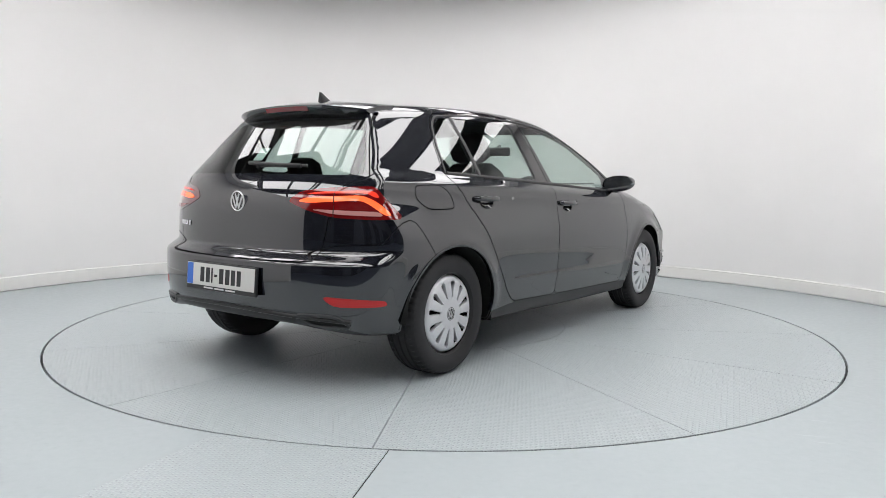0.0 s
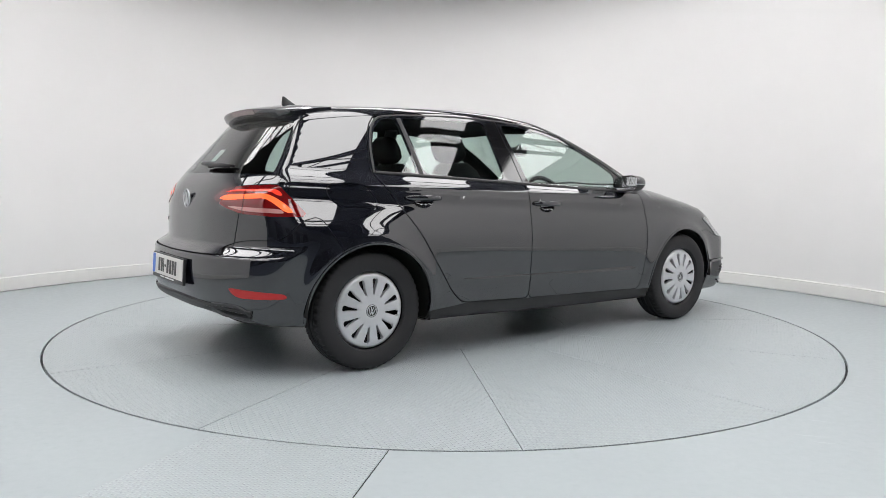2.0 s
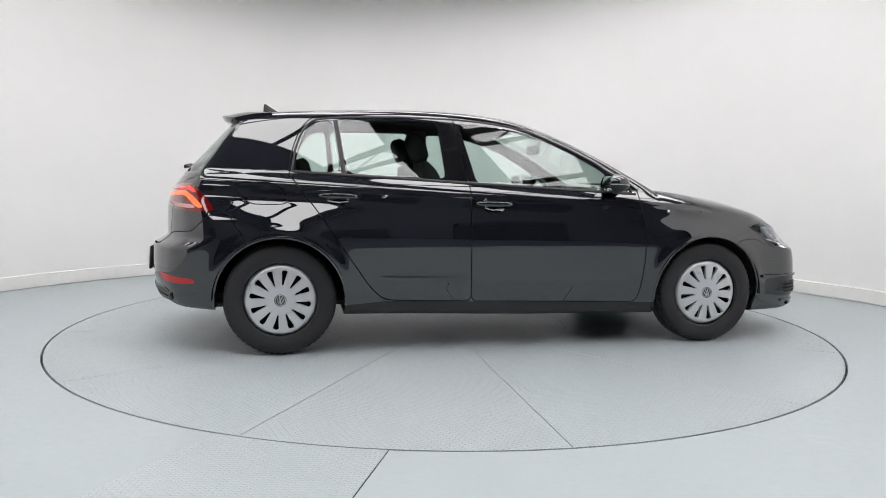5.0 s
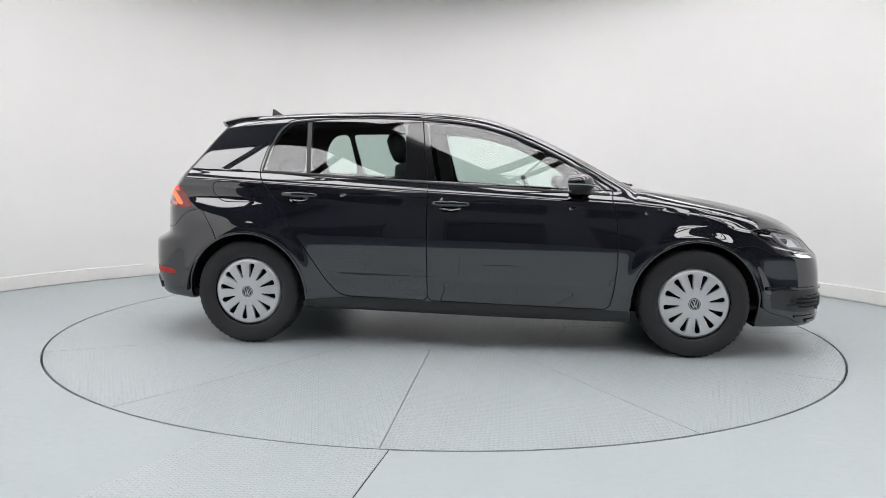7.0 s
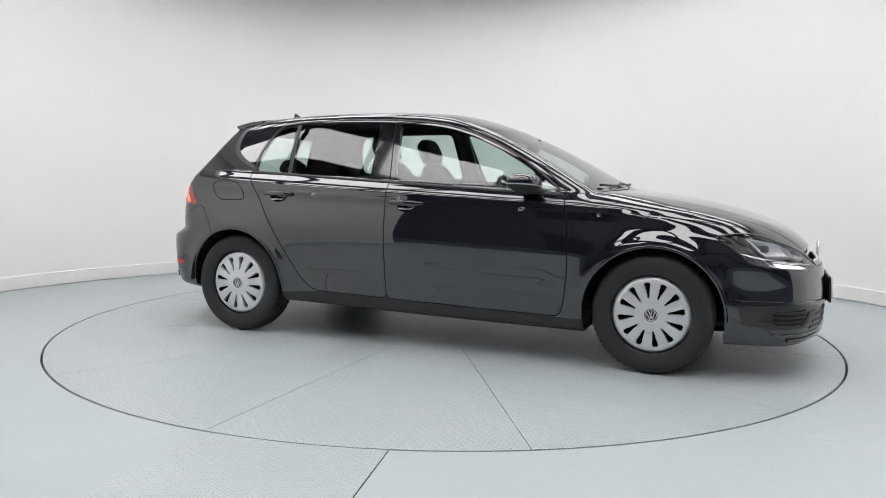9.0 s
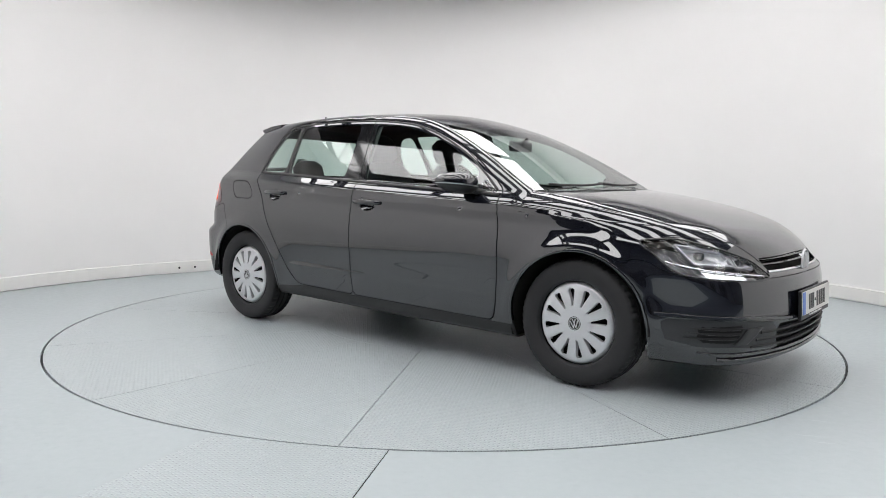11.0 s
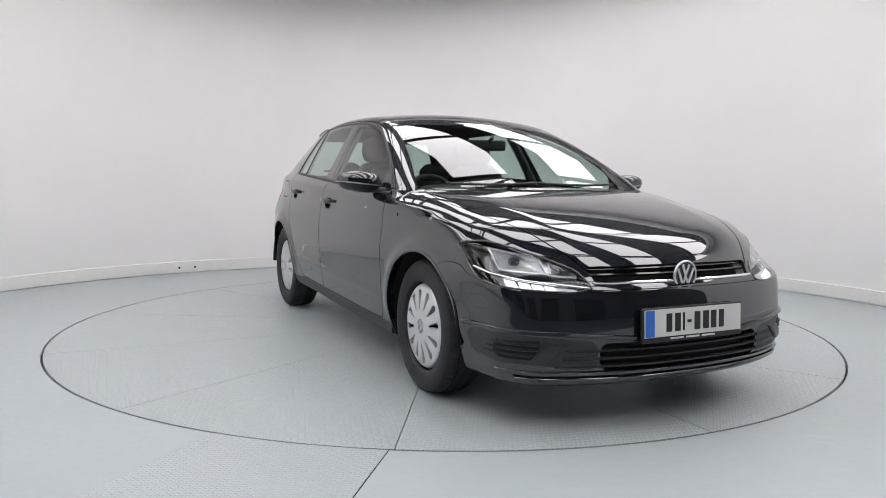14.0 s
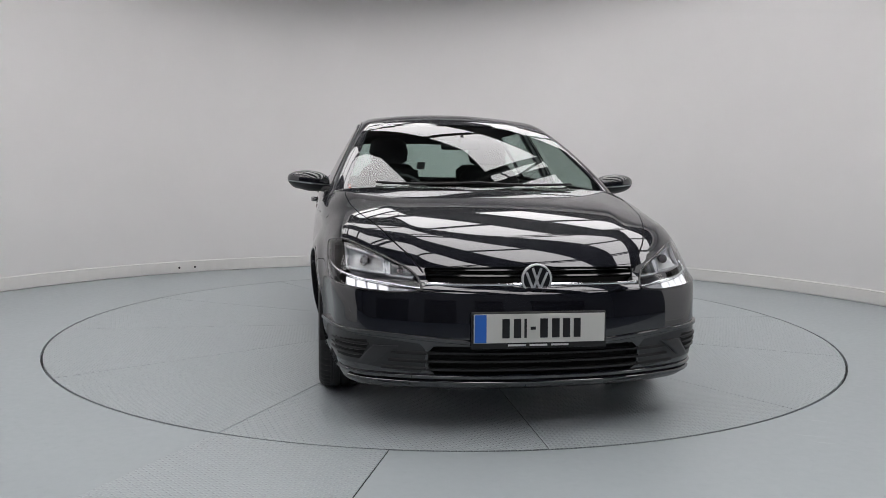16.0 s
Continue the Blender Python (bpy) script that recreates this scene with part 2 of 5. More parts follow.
def build_place():
    fl = ring_sheet("floor", TABLE_R + 0.006, 14.0, 0.0, FLOOR)
    tagged(fl, "pale blue-grey painted steel and concrete studio floor", "floor", kind="structure")
    tagged(part("hall_floor", box((24, 7.2, 0.004), (0, -8.4, 0.002)), CONCRETE), "dark grey concrete hall floor", "floor", kind="structure")
    pit = spin([(0.0, -0.06), (TABLE_R + 0.1, -0.06), (TABLE_R + 0.1, -0.02)], 96, "z")
    tagged(part("turntable_pit", pit, GAP), "dark shallow pit under the turntable", "pit", kind="structure")

    # curved wall: the arc runs on as straight flanks towards the open front
    face = [(-0.10 + COVE_R, -2.9)] + arc(COVE_C, COVE_R, 0, 180, 96) + [(-0.10 - COVE_R, -4.2)]
    back = [(-0.10 + COVE_R + 0.15, -2.9)] + arc(COVE_C, COVE_R + 0.15, 0, 180, 96) + [(-0.10 - COVE_R - 0.15, -4.2)]
    n = len(face)
    hi = 3.25
    vs = [(x, y, 0) for x, y in face] + [(x, y, hi) for x, y in face] + [(x, y, 0) for x, y in back] + [(x, y, hi) for x, y in back]
    fs = []
    for k in range(n - 1):
        fs += [(k, k + 1, n + k + 1, n + k), (2 * n + k + 1, 2 * n + k, 3 * n + k, 3 * n + k + 1), (n + k, n + k + 1, 3 * n + k + 1, 3 * n + k)]
    w = mesh_object("wall_curved", vs, fs, WALL, smooth=False)
    for p in w.data.polygons:
        p.use_smooth = abs(p.normal.z) < 0.5
    tagged(w, "seamless white painted curved studio wall", "wall", kind="structure")
    # shallow unseen ledge round the wall top, added to shade it, deepest at the back
    vs, fs = [], []
    for k in range(97):
        a = 180 * k / 96
        dep = 0.22 + 0.36 * math.exp(-((a - 112) / 38) ** 2)
        c, s = math.cos(radians(a)), math.sin(radians(a))
        for r, z in ((COVE_R + 0.1, hi), (COVE_R - dep, hi), (COVE_R - dep, hi + 0.08), (COVE_R + 0.1, hi + 0.08)):
            vs.append((COVE_C[0] + r * c, COVE_C[1] + r * s, z))
    for k in range(96):
        for j in range(4):
            fs.append((4 * k + j, 4 * k + (j + 1) % 4, 4 * k + 4 + (j + 1) % 4, 4 * k + 4 + j))
    tagged(mesh_object("wall_shade_ledge", vs, fs, WALL, smooth=False), "unseen white ledge added to shade the wall top", "wall", kind="structure")
    # skirting
    sk0 = [(-0.10 + COVE_R - 0.012, -2.89)] + arc(COVE_C, COVE_R - 0.012, 0, 180, 96) + [(-0.10 - COVE_R + 0.012, -4.19)]
    sk1 = [(-0.10 + COVE_R, -2.89)] + arc(COVE_C, COVE_R, 0, 180, 96) + [(-0.10 - COVE_R, -4.19)]
    vs = [(x, y, 0.007) for x, y in sk0] + [(x, y, 0.115) for x, y in sk0] + [(x, y, 0.123) for x, y in sk1]
    fs = []
    for k in range(n - 1):
        fs += [(k, k + 1, n + k + 1, n + k), (n + k, n + k + 1, 2 * n + k + 1, 2 * n + k)]
    tagged(mesh_object("baseboard", vs, fs, SKIRT, smooth=False), "white painted low skirting round the studio wall", "skirting", kind="structure")

    # the hall round the bay
    for name, size, at in (("wall_north", (24, 0.2, 7.5), (0, 12.1, 3.75)), ("wall_south", (24, 0.2, 7.5), (0, -12.1, 3.75)),
                           ("wall_east", (0.2, 24, 7.5), (12.1, 0, 3.75)), ("wall_west", (0.2, 24, 7.5), (-12.1, 0, 3.75))):
        tagged(part(name, box(size, at), HALLWALL), "plain grey hall wall", "wall", kind="structure")
    tagged(part("ceiling", box((24.4, 24.4, 0.15), (0, 0, 7.6)), ROOFSHEET), "dark corrugated hall roof underside", "ceiling", kind="structure")


def build_added_shutters():
    # unseen shutters, added so that the car's sides mirror dark rectangles
    for x, w in ((-5.2, 3.0), (-1.0, 2.2), (2.4, 1.6), (6.4, 3.0)):
        sh = new("added_shutter")
        sh.location = (x, -11.98, 0)
        part("curtain", box((w, 0.03, 2.9), (0, 0, 1.46)), SHUTTERDARK, sh)
        for k in range(12):
            part("slat", box((w, 0.03, 0.20), (0, 0.025, 0.14 + 0.24 * k), 0.012, 1), SHUTTERDARK, sh)
        for sx in (-1, 1):
            part("guide", box((0.10, 0.10, 3.0), (sx * (w / 2 + 0.05), 0.02, 1.5)), STEEL, sh)
        part("housing", box((w + 0.2, 0.3, 0.35), (0, 0.10, 3.1), 0.03), STEEL, sh)
        tagged(sh, "unseen dark slatted shutter added to reflect in the car", "shutter", "roller shutters")


def build_rooflights():
    turn = Matrix.Rotation(radians(ROOF_TURN), 4, "Z")
    first = new("rooflight")
    part("diffuser", box((2.36, 1.60, 0.02)), ROOFLIGHT, first)
    bm = None
    for sx in (-1, 1):
        bm = box((0.06, 1.72, 0.10), (sx * 1.21, 0, 0), bm=bm)
    for sy in (-1, 1):
        bm = box((2.36, 0.06, 0.10), (0, sy * 0.83, 0), bm=bm)
    part("frame", bm, STEEL, first)
    tagged(first, "bright translucent rooflight in the dark hall roof", "rooflight", "rooflights")
    spots = []
    for j in range(-3, 4):
        for i in range(-4, 5):
            p = turn @ Vector((i * 2.6, j * 3.3 + 0.6, 7.5))
            if abs(p.x) < 10.6 and abs(p.y) < 10.6:
                spots.append(Matrix.Translation(p) @ turn)
    first.matrix_basis = spots[0]
    for m in spots[1:]:
        copy_thing(first, m)


def build_trusses():
    turn = Matrix.Rotation(radians(ROOF_TURN + 90), 4, "Z")
    first = new("roof_truss")
    part("top_chord", box((20.0, 0.10, 0.10), (0, 0, 0.40)), STEEL, first)
    part("bottom_chord", box((20.0, 0.10, 0.10), (0, 0, -0.40)), STEEL, first)
    bm = None
    for i in range(14):
        x = -9.8 + i * 1.4
        bm = tube([(x, 0, -0.4), (x + 0.7, 0, 0.4), (x + 1.4, 0, -0.4)], 0.025, 6, bm)
    part("web", bm, STEEL, first)
    tagged(first, "dark steel lattice roof truss", "truss", "roof trusses")
    spots = [Matrix.Translation(Matrix.Rotation(radians(ROOF_TURN), 4, "Z") @ Vector((i * 5.2 - 1.3, 0, 6.95))) @ turn for i in (-1, 0, 1, 2)]
    first.matrix_basis = spots[0]
    for m in spots[1:]:
        copy_thing(first, m)


def build_turntable():
    tt = new("turntable")
    tagged(tt, "round pale blue-grey checker-plate car turntable flush with floor", "turntable")
    R0, R1, g = 0.84, TABLE_R - 0.007, 0.0022
    hub = spin([(0, -0.03), (R0 - 0.003, -0.03), (R0 - 0.003, 0.0), (0, 0.0)], 64, "z")
    part("centre_plate", hub, TABLEPLATE, tt)
    n = 10
    outline = []
    a = math.asin(g / R0), math.asin(g / R1)
    outline += [(R0 * math.cos(a[0] + (math.pi / 6 - 2 * a[0]) * k / n), R0 * math.sin(a[0] + (math.pi / 6 - 2 * a[0]) * k / n)) for k in range(n, -1, -1)]
    outline += [(R1 * math.cos(a[1] + (math.pi / 6 - 2 * a[1]) * k / n), R1 * math.sin(a[1] + (math.pi / 6 - 2 * a[1]) * k / n)) for k in range(n + 1)]
    first = part("sector_plate", prism(outline, -0.03, 0.0), TABLEPLATE, tt)
    for k in range(1, 12):
        o = new("sector_plate", first.data)
        o.parent = tt
        o.rotation_euler = (0, 0, k * math.pi / 6)
    part("bed", spin([(0, -0.034), (R1 - 0.01, -0.034), (R1 - 0.01, -0.05)], 96, "z"), GAP, tt, "dark bed under the plates")
    return tt


build_place()
def build_marks():
    """Pale scrapes in the floor paint and small dark cable holes in the skirting."""
    for x0, y0, x1, y1 in ((1.419, -2.265, 1.55, -2.300), (1.45, -2.345, 1.536, -2.367), (1.56, -2.075, 1.644, -2.106)):
        a, b = Vector((x0, y0, 0.0006)), Vector((x1, y1, 0.0006))
        d = (b - a).normalized()
        n = Vector((-d.y, d.x, 0))
        bm = bmesh.new()
        left, right = [], []
        for k in range(9):
            p = a.lerp(b, k / 8) + n * (0.004 * math.sin(k * 2.1))
            w = 0.004 * math.sin(math.pi * (k + 0.5) / 9)
            left.append(bm.verts.new(p + n * w))
            right.append(bm.verts.new(p - n * w))
        for k in range(8):
            bm.faces.new((left[k], left[k + 1], right[k + 1], right[k]))
        tagged(part("floor_scrape", bm, SCRATCH), "pale scrape worn through the floor paint", "scrape", "floor scrapes", "stuff")
    for x, y in ((-2.872, 2.617), (-2.745, 2.734)):
        d = Vector((x - COVE_C[0], y - COVE_C[1], 0)).normalized()
        p = Vector((COVE_C[0], COVE_C[1], 0)) + d * (COVE_R - 0.014)
        bm = spin([(0, 0.004), (0.008, 0.004), (0.011, 0.0), (0, 0.0)], 14, "x")
        bm.transform(Matrix.Translation((p.x, p.y, 0.055)) @ (-d).to_track_quat("X", "Z").to_matrix().to_4x4())
        tagged(part("cable_grommet", bm, GAP), "small dark cable grommet in the white skirting", "grommet", "cable grommets")


build_rooflights()
build_trusses()
build_marks()
build_added_shutters()
turntable = build_turntable()
hatch = part("floor_plate", prism(arc((0, 0), TABLE_R + 0.010, 249.3, 265.4, 12) + [(-0.285, -2.93), (-0.34, -3.2), (-1.25, -3.2)], -0.01, 0.003), TABLEPLATE)
rim = part("rim", prism(arc((0, 0), TABLE_R + 0.0085, 249.25, 265.47, 12) + [(-0.281, -2.93), (-0.336, -3.204), (-1.255, -3.204)], -0.008, 0.0012), GAP, hatch, "dark joint round the cover")
tagged(hatch, "small checker-plate access cover beside the turntable", "floor plate")

# ---------------- the car: one smooth body surface, cut into its panels ----------------
def spline(xs, ys):
    """Natural cubic through the given stations, straight beyond its ends."""
    xs, ys = np.array(xs, float), np.array(ys, float)
    n = len(xs)
    h = np.diff(xs)
    A, r = np.eye(n), np.zeros(n)
    for i in range(1, n - 1):
        A[i, i - 1], A[i, i], A[i, i + 1] = h[i - 1], 2 * (h[i - 1] + h[i]), h[i]
        r[i] = 6 * ((ys[i + 1] - ys[i]) / h[i] - (ys[i] - ys[i - 1]) / h[i - 1])
    M = np.linalg.solve(A, r)
    s0 = (ys[1] - ys[0]) / h[0] - h[0] * M[1] / 6
    s1 = (ys[-1] - ys[-2]) / h[-1] + h[-1] * M[-2] / 6

    def f(x):
        x = np.asarray(x, float)
        i = np.clip(np.searchsorted(xs, x) - 1, 0, n - 2)
        a, b, hh = xs[i + 1] - x, x - xs[i], h[i]
        v = (M[i] * a ** 3 + M[i + 1] * b ** 3) / (6 * hh) + (ys[i] / hh - M[i] * hh / 6) * a + (ys[i + 1] / hh - M[i + 1] * hh / 6) * b
        v = np.where(x < xs[0], ys[0] + s0 * (x - xs[0]), v)
        return np.where(x > xs[-1], ys[-1] + s1 * (x - xs[-1]), v)
    return f


def smax(a, b, k):
    h = np.maximum(k - np.abs(a - b), 0) / k
    return np.maximum(a, b) + h * h * k * 0.25


def step01(x, a, b):
    t = np.clip((x - a) / (b - a), 0, 1)
    return t * t * (3 - 2 * t)


HUB_F, HUB_R, HUB_Z = 1.308, -1.312, 0.308
shoulder = spline([-2.1, -1.8, -1.5, -1.2, -0.6, 0.2, 0.8, 1.2, 1.5, 1.8, 2.2], [0.690, 0.738, 0.783, 0.815, 0.850, 0.862, 0.852, 0.824, 0.795, 0.755, 0.70])
flank_w = spline([-2.1, -1.8, -1.5, -1.2, -0.6, 0.2, 0.8, 1.2, 1.5, 1.8, 2.2], [0.745, 0.798, 0.842, 0.862, 0.871, 0.873, 0.868, 0.856, 0.833, 0.788, 0.72])
lower = spline([0.10, 0.16, 0.22, 0.30, 0.40, 0.55, 0.70, 0.84, 0.95], [-0.10, -0.065, -0.040, -0.020, -0.004, 0.010, 0.013, 0.006, 0.0])
roofline = spline([-1.9, -1.7, -1.35, -0.9, -0.5, -0.1, 0.15, 0.35, 0.6], [1.355, 1.383, 1.421, 1.448, 1.455, 1.438, 1.404, 1.360, 1.29])
bonnet = spline([0.6, 1.0, 1.3, 1.6, 1.85, 2.0, 2.1], [0.995, 0.966, 0.930, 0.874, 0.801, 0.737, 0.68])
nose = spline([0.10, 0.17, 0.24, 0.34, 0.44, 0.51, 0.555, 0.585, 0.605, 0.66, 0.72, 0.80], [2.06, 2.125, 2.158, 2.169, 2.167, 2.160, 2.151, 2.137, 2.118, 2.096, 2.065, 2.0])
tail_low = spline([0.10, 0.20, 0.30, 0.42, 0.54, 0.70], [-1.92, -2.00, -2.05, -2.078, -2.084, -2.070])
tail_high = spline([0.50, 0.66, 0.80, 0.90, 1.00, 1.08, 1.20, 1.34, 1.44], [-1.998, -2.0, -1.996, -1.978, -1.914, -1.842, -1.73, -1.60, -1.51])


floor_line = spline([-2.1, -1.75, -1.6, -1.0, 0.0, 0.95, 1.6, 2.2], [0.325, 0.285, 0.255, 0.225, 0.205, 0.190, 0.180, 0.185])


def tail(z):
    f = step01(z, 0.598, 0.668)
    return tail_low(z) * (1 - f) + tail_high(z) * f


def crease_z(x):
    return 0.878 - 0.042 * x


def width(x, z):
    zc = crease_z(x)
    s = shoulder(x)
    t = z - zc
    up = np.maximum(t, 0)
    shelf = step01(up, 0.03, 0.11)
    upper = s - 0.002 * step01(up, 0, 0.02) - 0.16 * up * (1 - shelf) - (0.014 + 0.46 * up + 0.165 * up * up) * shelf
    upper = upper - 0.60 * np.clip((-0.7 - x) / 1.0, 0, 2) ** 2 * up * up
    low = s + (flank_w(x) - s) * step01(-t, 0.0, 0.24) + lower(z) - 0.003 * np.exp(-((t + 0.045) / 0.035) ** 2)
    door = step01(x, -0.95, -0.70) * (1 - step01(x, 0.68, 0.90))
    zl = 0.415 - 0.022 * x
    low = low + door * (0.003 * np.exp(-((z - zl) / 0.022) ** 2) - 0.002 * np.exp(-((z - zl - 0.085) / 0.05) ** 2))
    low = low + 0.018 * step01(x, 1.30, 1.60) * (1 - step01(z, 0.33, 0.50))
    w = np.where(t > 0, upper, low)
    for hx in (HUB_F, HUB_R):
        r = np.hypot(x - hx, z - HUB_Z)
        w = w + 0.013 * np.exp(-((r - 0.375) / 0.05) ** 2) * step01(z, 0.2, 0.4) * (t < 0.2)
    return w


def top(x, y):
    ay = np.abs(y)
    roof = roofline(x) - 0.005 - 0.135 * y * y
    xs_ = x + 0.14 * y * y
    screen = 1.366 - 0.535 * (xs_ - 0.27) - 0.02 * np.clip(xs_ - 0.27, 0, 1) * np.clip(1.05 - xs_, 0, 1) * -2
    up = -smax(-roof, -screen, 0.10)
    hood = bonnet(x) - 0.03 * y * y - 0.10 * np.maximum(ay - 0.55, 0) ** 2
    edge = ay - (0.585 - 0.15 * (x - 1.05))
    hood = hood - 0.13 * (np.sqrt(edge * edge + 0.0004) + edge) * 0.5 * step01(x, 1.05, 1.45)
    return np.maximum(up, hood)


def g_body(x, y, z):
    ay = np.abs(y)
    s1 = (ay - width(x, z)) * 0.93
    H = top(x, y)
    slope = np.where((x > 0.3) & (x < 1.1), 0.88, 0.97)
    s2 = (z - H) * slope
    k = 0.055 + 0.045 * step01(x, 0.85, 1.3)
    g = smax(s1, s2, k)
    F = nose(z) - (0.064 + 0.032 * step01(z, 0.57, 0.70)) * (ay / 0.5) ** 2.5
    s3 = (x - F) * 0.92
    g = smax(g, s3, 0.10)
    R = tail(z) + (0.055 + 0.006 * step01(z, 1.0, 1.15)) * (ay / 0.5) ** 3.0
    s4 = (R - x) * 0.92
    g = smax(g, s4, 0.075 - 0.055 * step01(z, 0.86, 1.0))
    s5 = floor_line(x) - 0.03 * step01(ay, 0.35, 0.75) * step01(-x, 1.5, 1.9) - z
    return smax(g, s5, 0.03)


def gradient(g, P, e=1e-4):
    x, y, z = P.T
    G = np.stack([g(x + e, y, z) - g(x - e, y, z), g(x, y + e, z) - g(x, y - e, z), g(x, y, z + e) - g(x, y, z - e)], 1) / (2 * e)
    return G


def snap(g, P, rounds=4, plane=False):
    for _ in range(rounds):
        G = gradient(g, P)
        if plane:
            G[P[:, 1] < 1e-5, 1] = 0
        P = P - (g(*P.T) / np.maximum((G * G).sum(1), 1e-6))[:, None] * G
    return P


def polygonise(g, lo, hi, n):
    """Triangles of g = 0 in a box, by splitting each cell into six tetrahedra."""
    axes = [np.linspace(a, b, k + 1) for a, b, k in zip(lo, hi, n)]
    X, Y, Z = np.meshgrid(*axes, indexing="ij")
    V = g(X.ravel(), Y.ravel(), Z.ravel())
    V = np.where(np.abs(V) < 1e-7, 1e-7, V)
    pts = np.stack([X.ravel(), Y.ravel(), Z.ravel()], 1)
    ny, nz = n[1] + 1, n[2] + 1
    i, j, k = np.meshgrid(*[np.arange(m) for m in n], indexing="ij")
    base = ((i * ny + j) * nz + k).ravel()
    corner = [0, ny * nz, ny * nz + nz, nz, 1, ny * nz + 1, ny * nz + nz + 1, nz + 1]
    C = np.stack([base + o for o in corner], 1)
    s = V[C] < 0
    C = C[s.any(1) & ~s.all(1)]
    T = np.concatenate([C[:, t] for t in ([0, 5, 1, 6], [0, 1, 2, 6], [0, 2, 3, 6], [0, 3, 7, 6], [0, 7, 4, 6], [0, 4, 5, 6])])
    s = V[T] < 0
    cnt = s.sum(1)
    edges = []
    for want in (1, 3):
        t, q = T[cnt == want], s[cnt == want]
        if want == 3:
            q = ~q
        a = q.argmax(1)
        r = np.arange(len(t))
        others = np.array([[1, 2, 3], [0, 2, 3], [0, 1, 3], [0, 1, 2]])[a]
        A = t[r, a]
        edges.append(np.stack([np.stack([A, t[r, others[:, m]]], 1) for m in range(3)], 1))
    t, q = T[cnt == 2], s[cnt == 2]
    o = np.argsort(~q, axis=1, kind="stable")
    r = np.arange(len(t))[:, None]
    t = t[r, o]
    a, b, c, d = t.T
    quad = [np.stack(e, 1) for e in ((a, c), (a, d), (b, d), (b, c))]
    edges.append(np.stack([quad[0], quad[1], quad[2]], 1))
    edges.append(np.stack([quad[0], quad[2], quad[3]], 1))
    E = np.concatenate(edges).reshape(-1, 2)
    E = np.sort(E, 1)
    u, inv = np.unique(E[:, 0].astype(np.int64) * len(V) + E[:, 1], return_inverse=True)
    a, b = u // len(V), u % len(V)
    w = np.clip(V[a] / (V[a] - V[b]), 0.04, 0.96)[:, None]
    return pts[a] * (1 - w) + pts[b] * w, inv.reshape(-1, 3)


def orient(g, P, F):
    c = P[F].mean(1)
    nrm = np.cross(P[F[:, 1]] - P[F[:, 0]], P[F[:, 2]] - P[F[:, 0]])
    flip = (nrm * gradient(g, c)).sum(1) < 0
    F = F.copy()
    F[flip] = F[flip][:, ::-1]
    area = np.linalg.norm(nrm, axis=1)
    return F[area > 1e-9]


def cut(P, F, tags, d):
    """Split the triangles along d = 0 (d: a value per vertex). Returns points, triangles, tags and the side (d < 0) of each."""
    d = np.where(np.abs(d) < 1e-6, 1e-6, d)
    s = d[F] < 0
    cnt = s.sum(1)
    keep = (cnt == 0) | (cnt == 3)
    outF, outT, outS = [F[keep]], [tags[keep]], [cnt[keep] == 3]
    Fm, Tm, Sm, cm = F[~keep], tags[~keep], s[~keep], cnt[~keep]
    if len(Fm):
        lone = np.where(cm == 1, Sm.argmax(1), (~Sm).argmax(1))
        r = np.arange(len(Fm))
        a, b, c = Fm[r, lone], Fm[r, (lone + 1) % 3], Fm[r, (lone + 2) % 3]
        E = np.sort(np.concatenate([np.stack([a, b], 1), np.stack([a, c], 1)]), 1)
        u, inv = np.unique(E[:, 0].astype(np.int64) * len(P) + E[:, 1], return_inverse=True)
        p, q = u // len(P), u % len(P)
        w = (d[p] / (d[p] - d[q]))[:, None]
        new_i = len(P) + inv
        P = np.concatenate([P, P[p] * (1 - w) + P[q] * w])
        ab, ac = new_i[:len(Fm)], new_i[len(Fm):]
        inside = cm == 1
        outF += [np.stack([a, ab, ac], 1), np.stack([ab, b, c], 1), np.stack([ab, c, ac], 1)]
        outT += [Tm, Tm, Tm]
        outS += [inside, ~inside, ~inside]
    return P, np.concatenate(outF), np.concatenate(outT), np.concatenate(outS)


def inside_distance(q, poly):
    """Signed distance (negative inside) of points to a closed outline."""
    poly = np.array(poly, float)
    a, b = poly, np.roll(poly, -1, 0)
    best = np.full(len(q), 1e9)
    odd = np.zeros(len(q), bool)
    for p0, p1 in zip(a, b):
        e = p1 - p0
        w = q - p0
        t = np.clip((w @ e) / max(e @ e, 1e-12), 0, 1)
        best = np.minimum(best, ((w - t[:, None] * e) ** 2).sum(1))
        c = (p0[1] > q[:, 1]) != (p1[1] > q[:, 1])
        if abs(e[1]) > 1e-12:
            odd ^= c & (q[:, 0] < e[0] * (q[:, 1] - p0[1]) / e[1] + p0[0])
    return np.sqrt(best) * np.where(odd, -1, 1)


def line_distance(q, line):
    best = np.full(len(q), 1e9)
    line = np.array(line, float)
    for p0, p1 in zip(line, line[1:]):
        e = p1 - p0
        w = q - p0
        t = np.clip((w @ e) / (e @ e), 0, 1)
        best = np.minimum(best, ((w - t[:, None] * e) ** 2).sum(1))
    return np.sqrt(best)


def rounded(poly, n=3, closed=True, reach=0.022):
    """Corner cutting, for rounded outlines."""
    p = np.array(poly, float)
    for _ in range(n):
        q = np.roll(p, -1, 0) if closed else p[1:]
        o = p if closed else p[:-1]
        f = np.minimum(0.22, reach / np.maximum(np.hypot(*(q - o).T), 1e-6))[:, None]
        c = np.stack([(1 - f) * o + f * q, f * o + (1 - f) * q], 1).reshape(-1, 2)
        p = c if closed else np.concatenate([p[:1], c, p[-1:]])
    return p


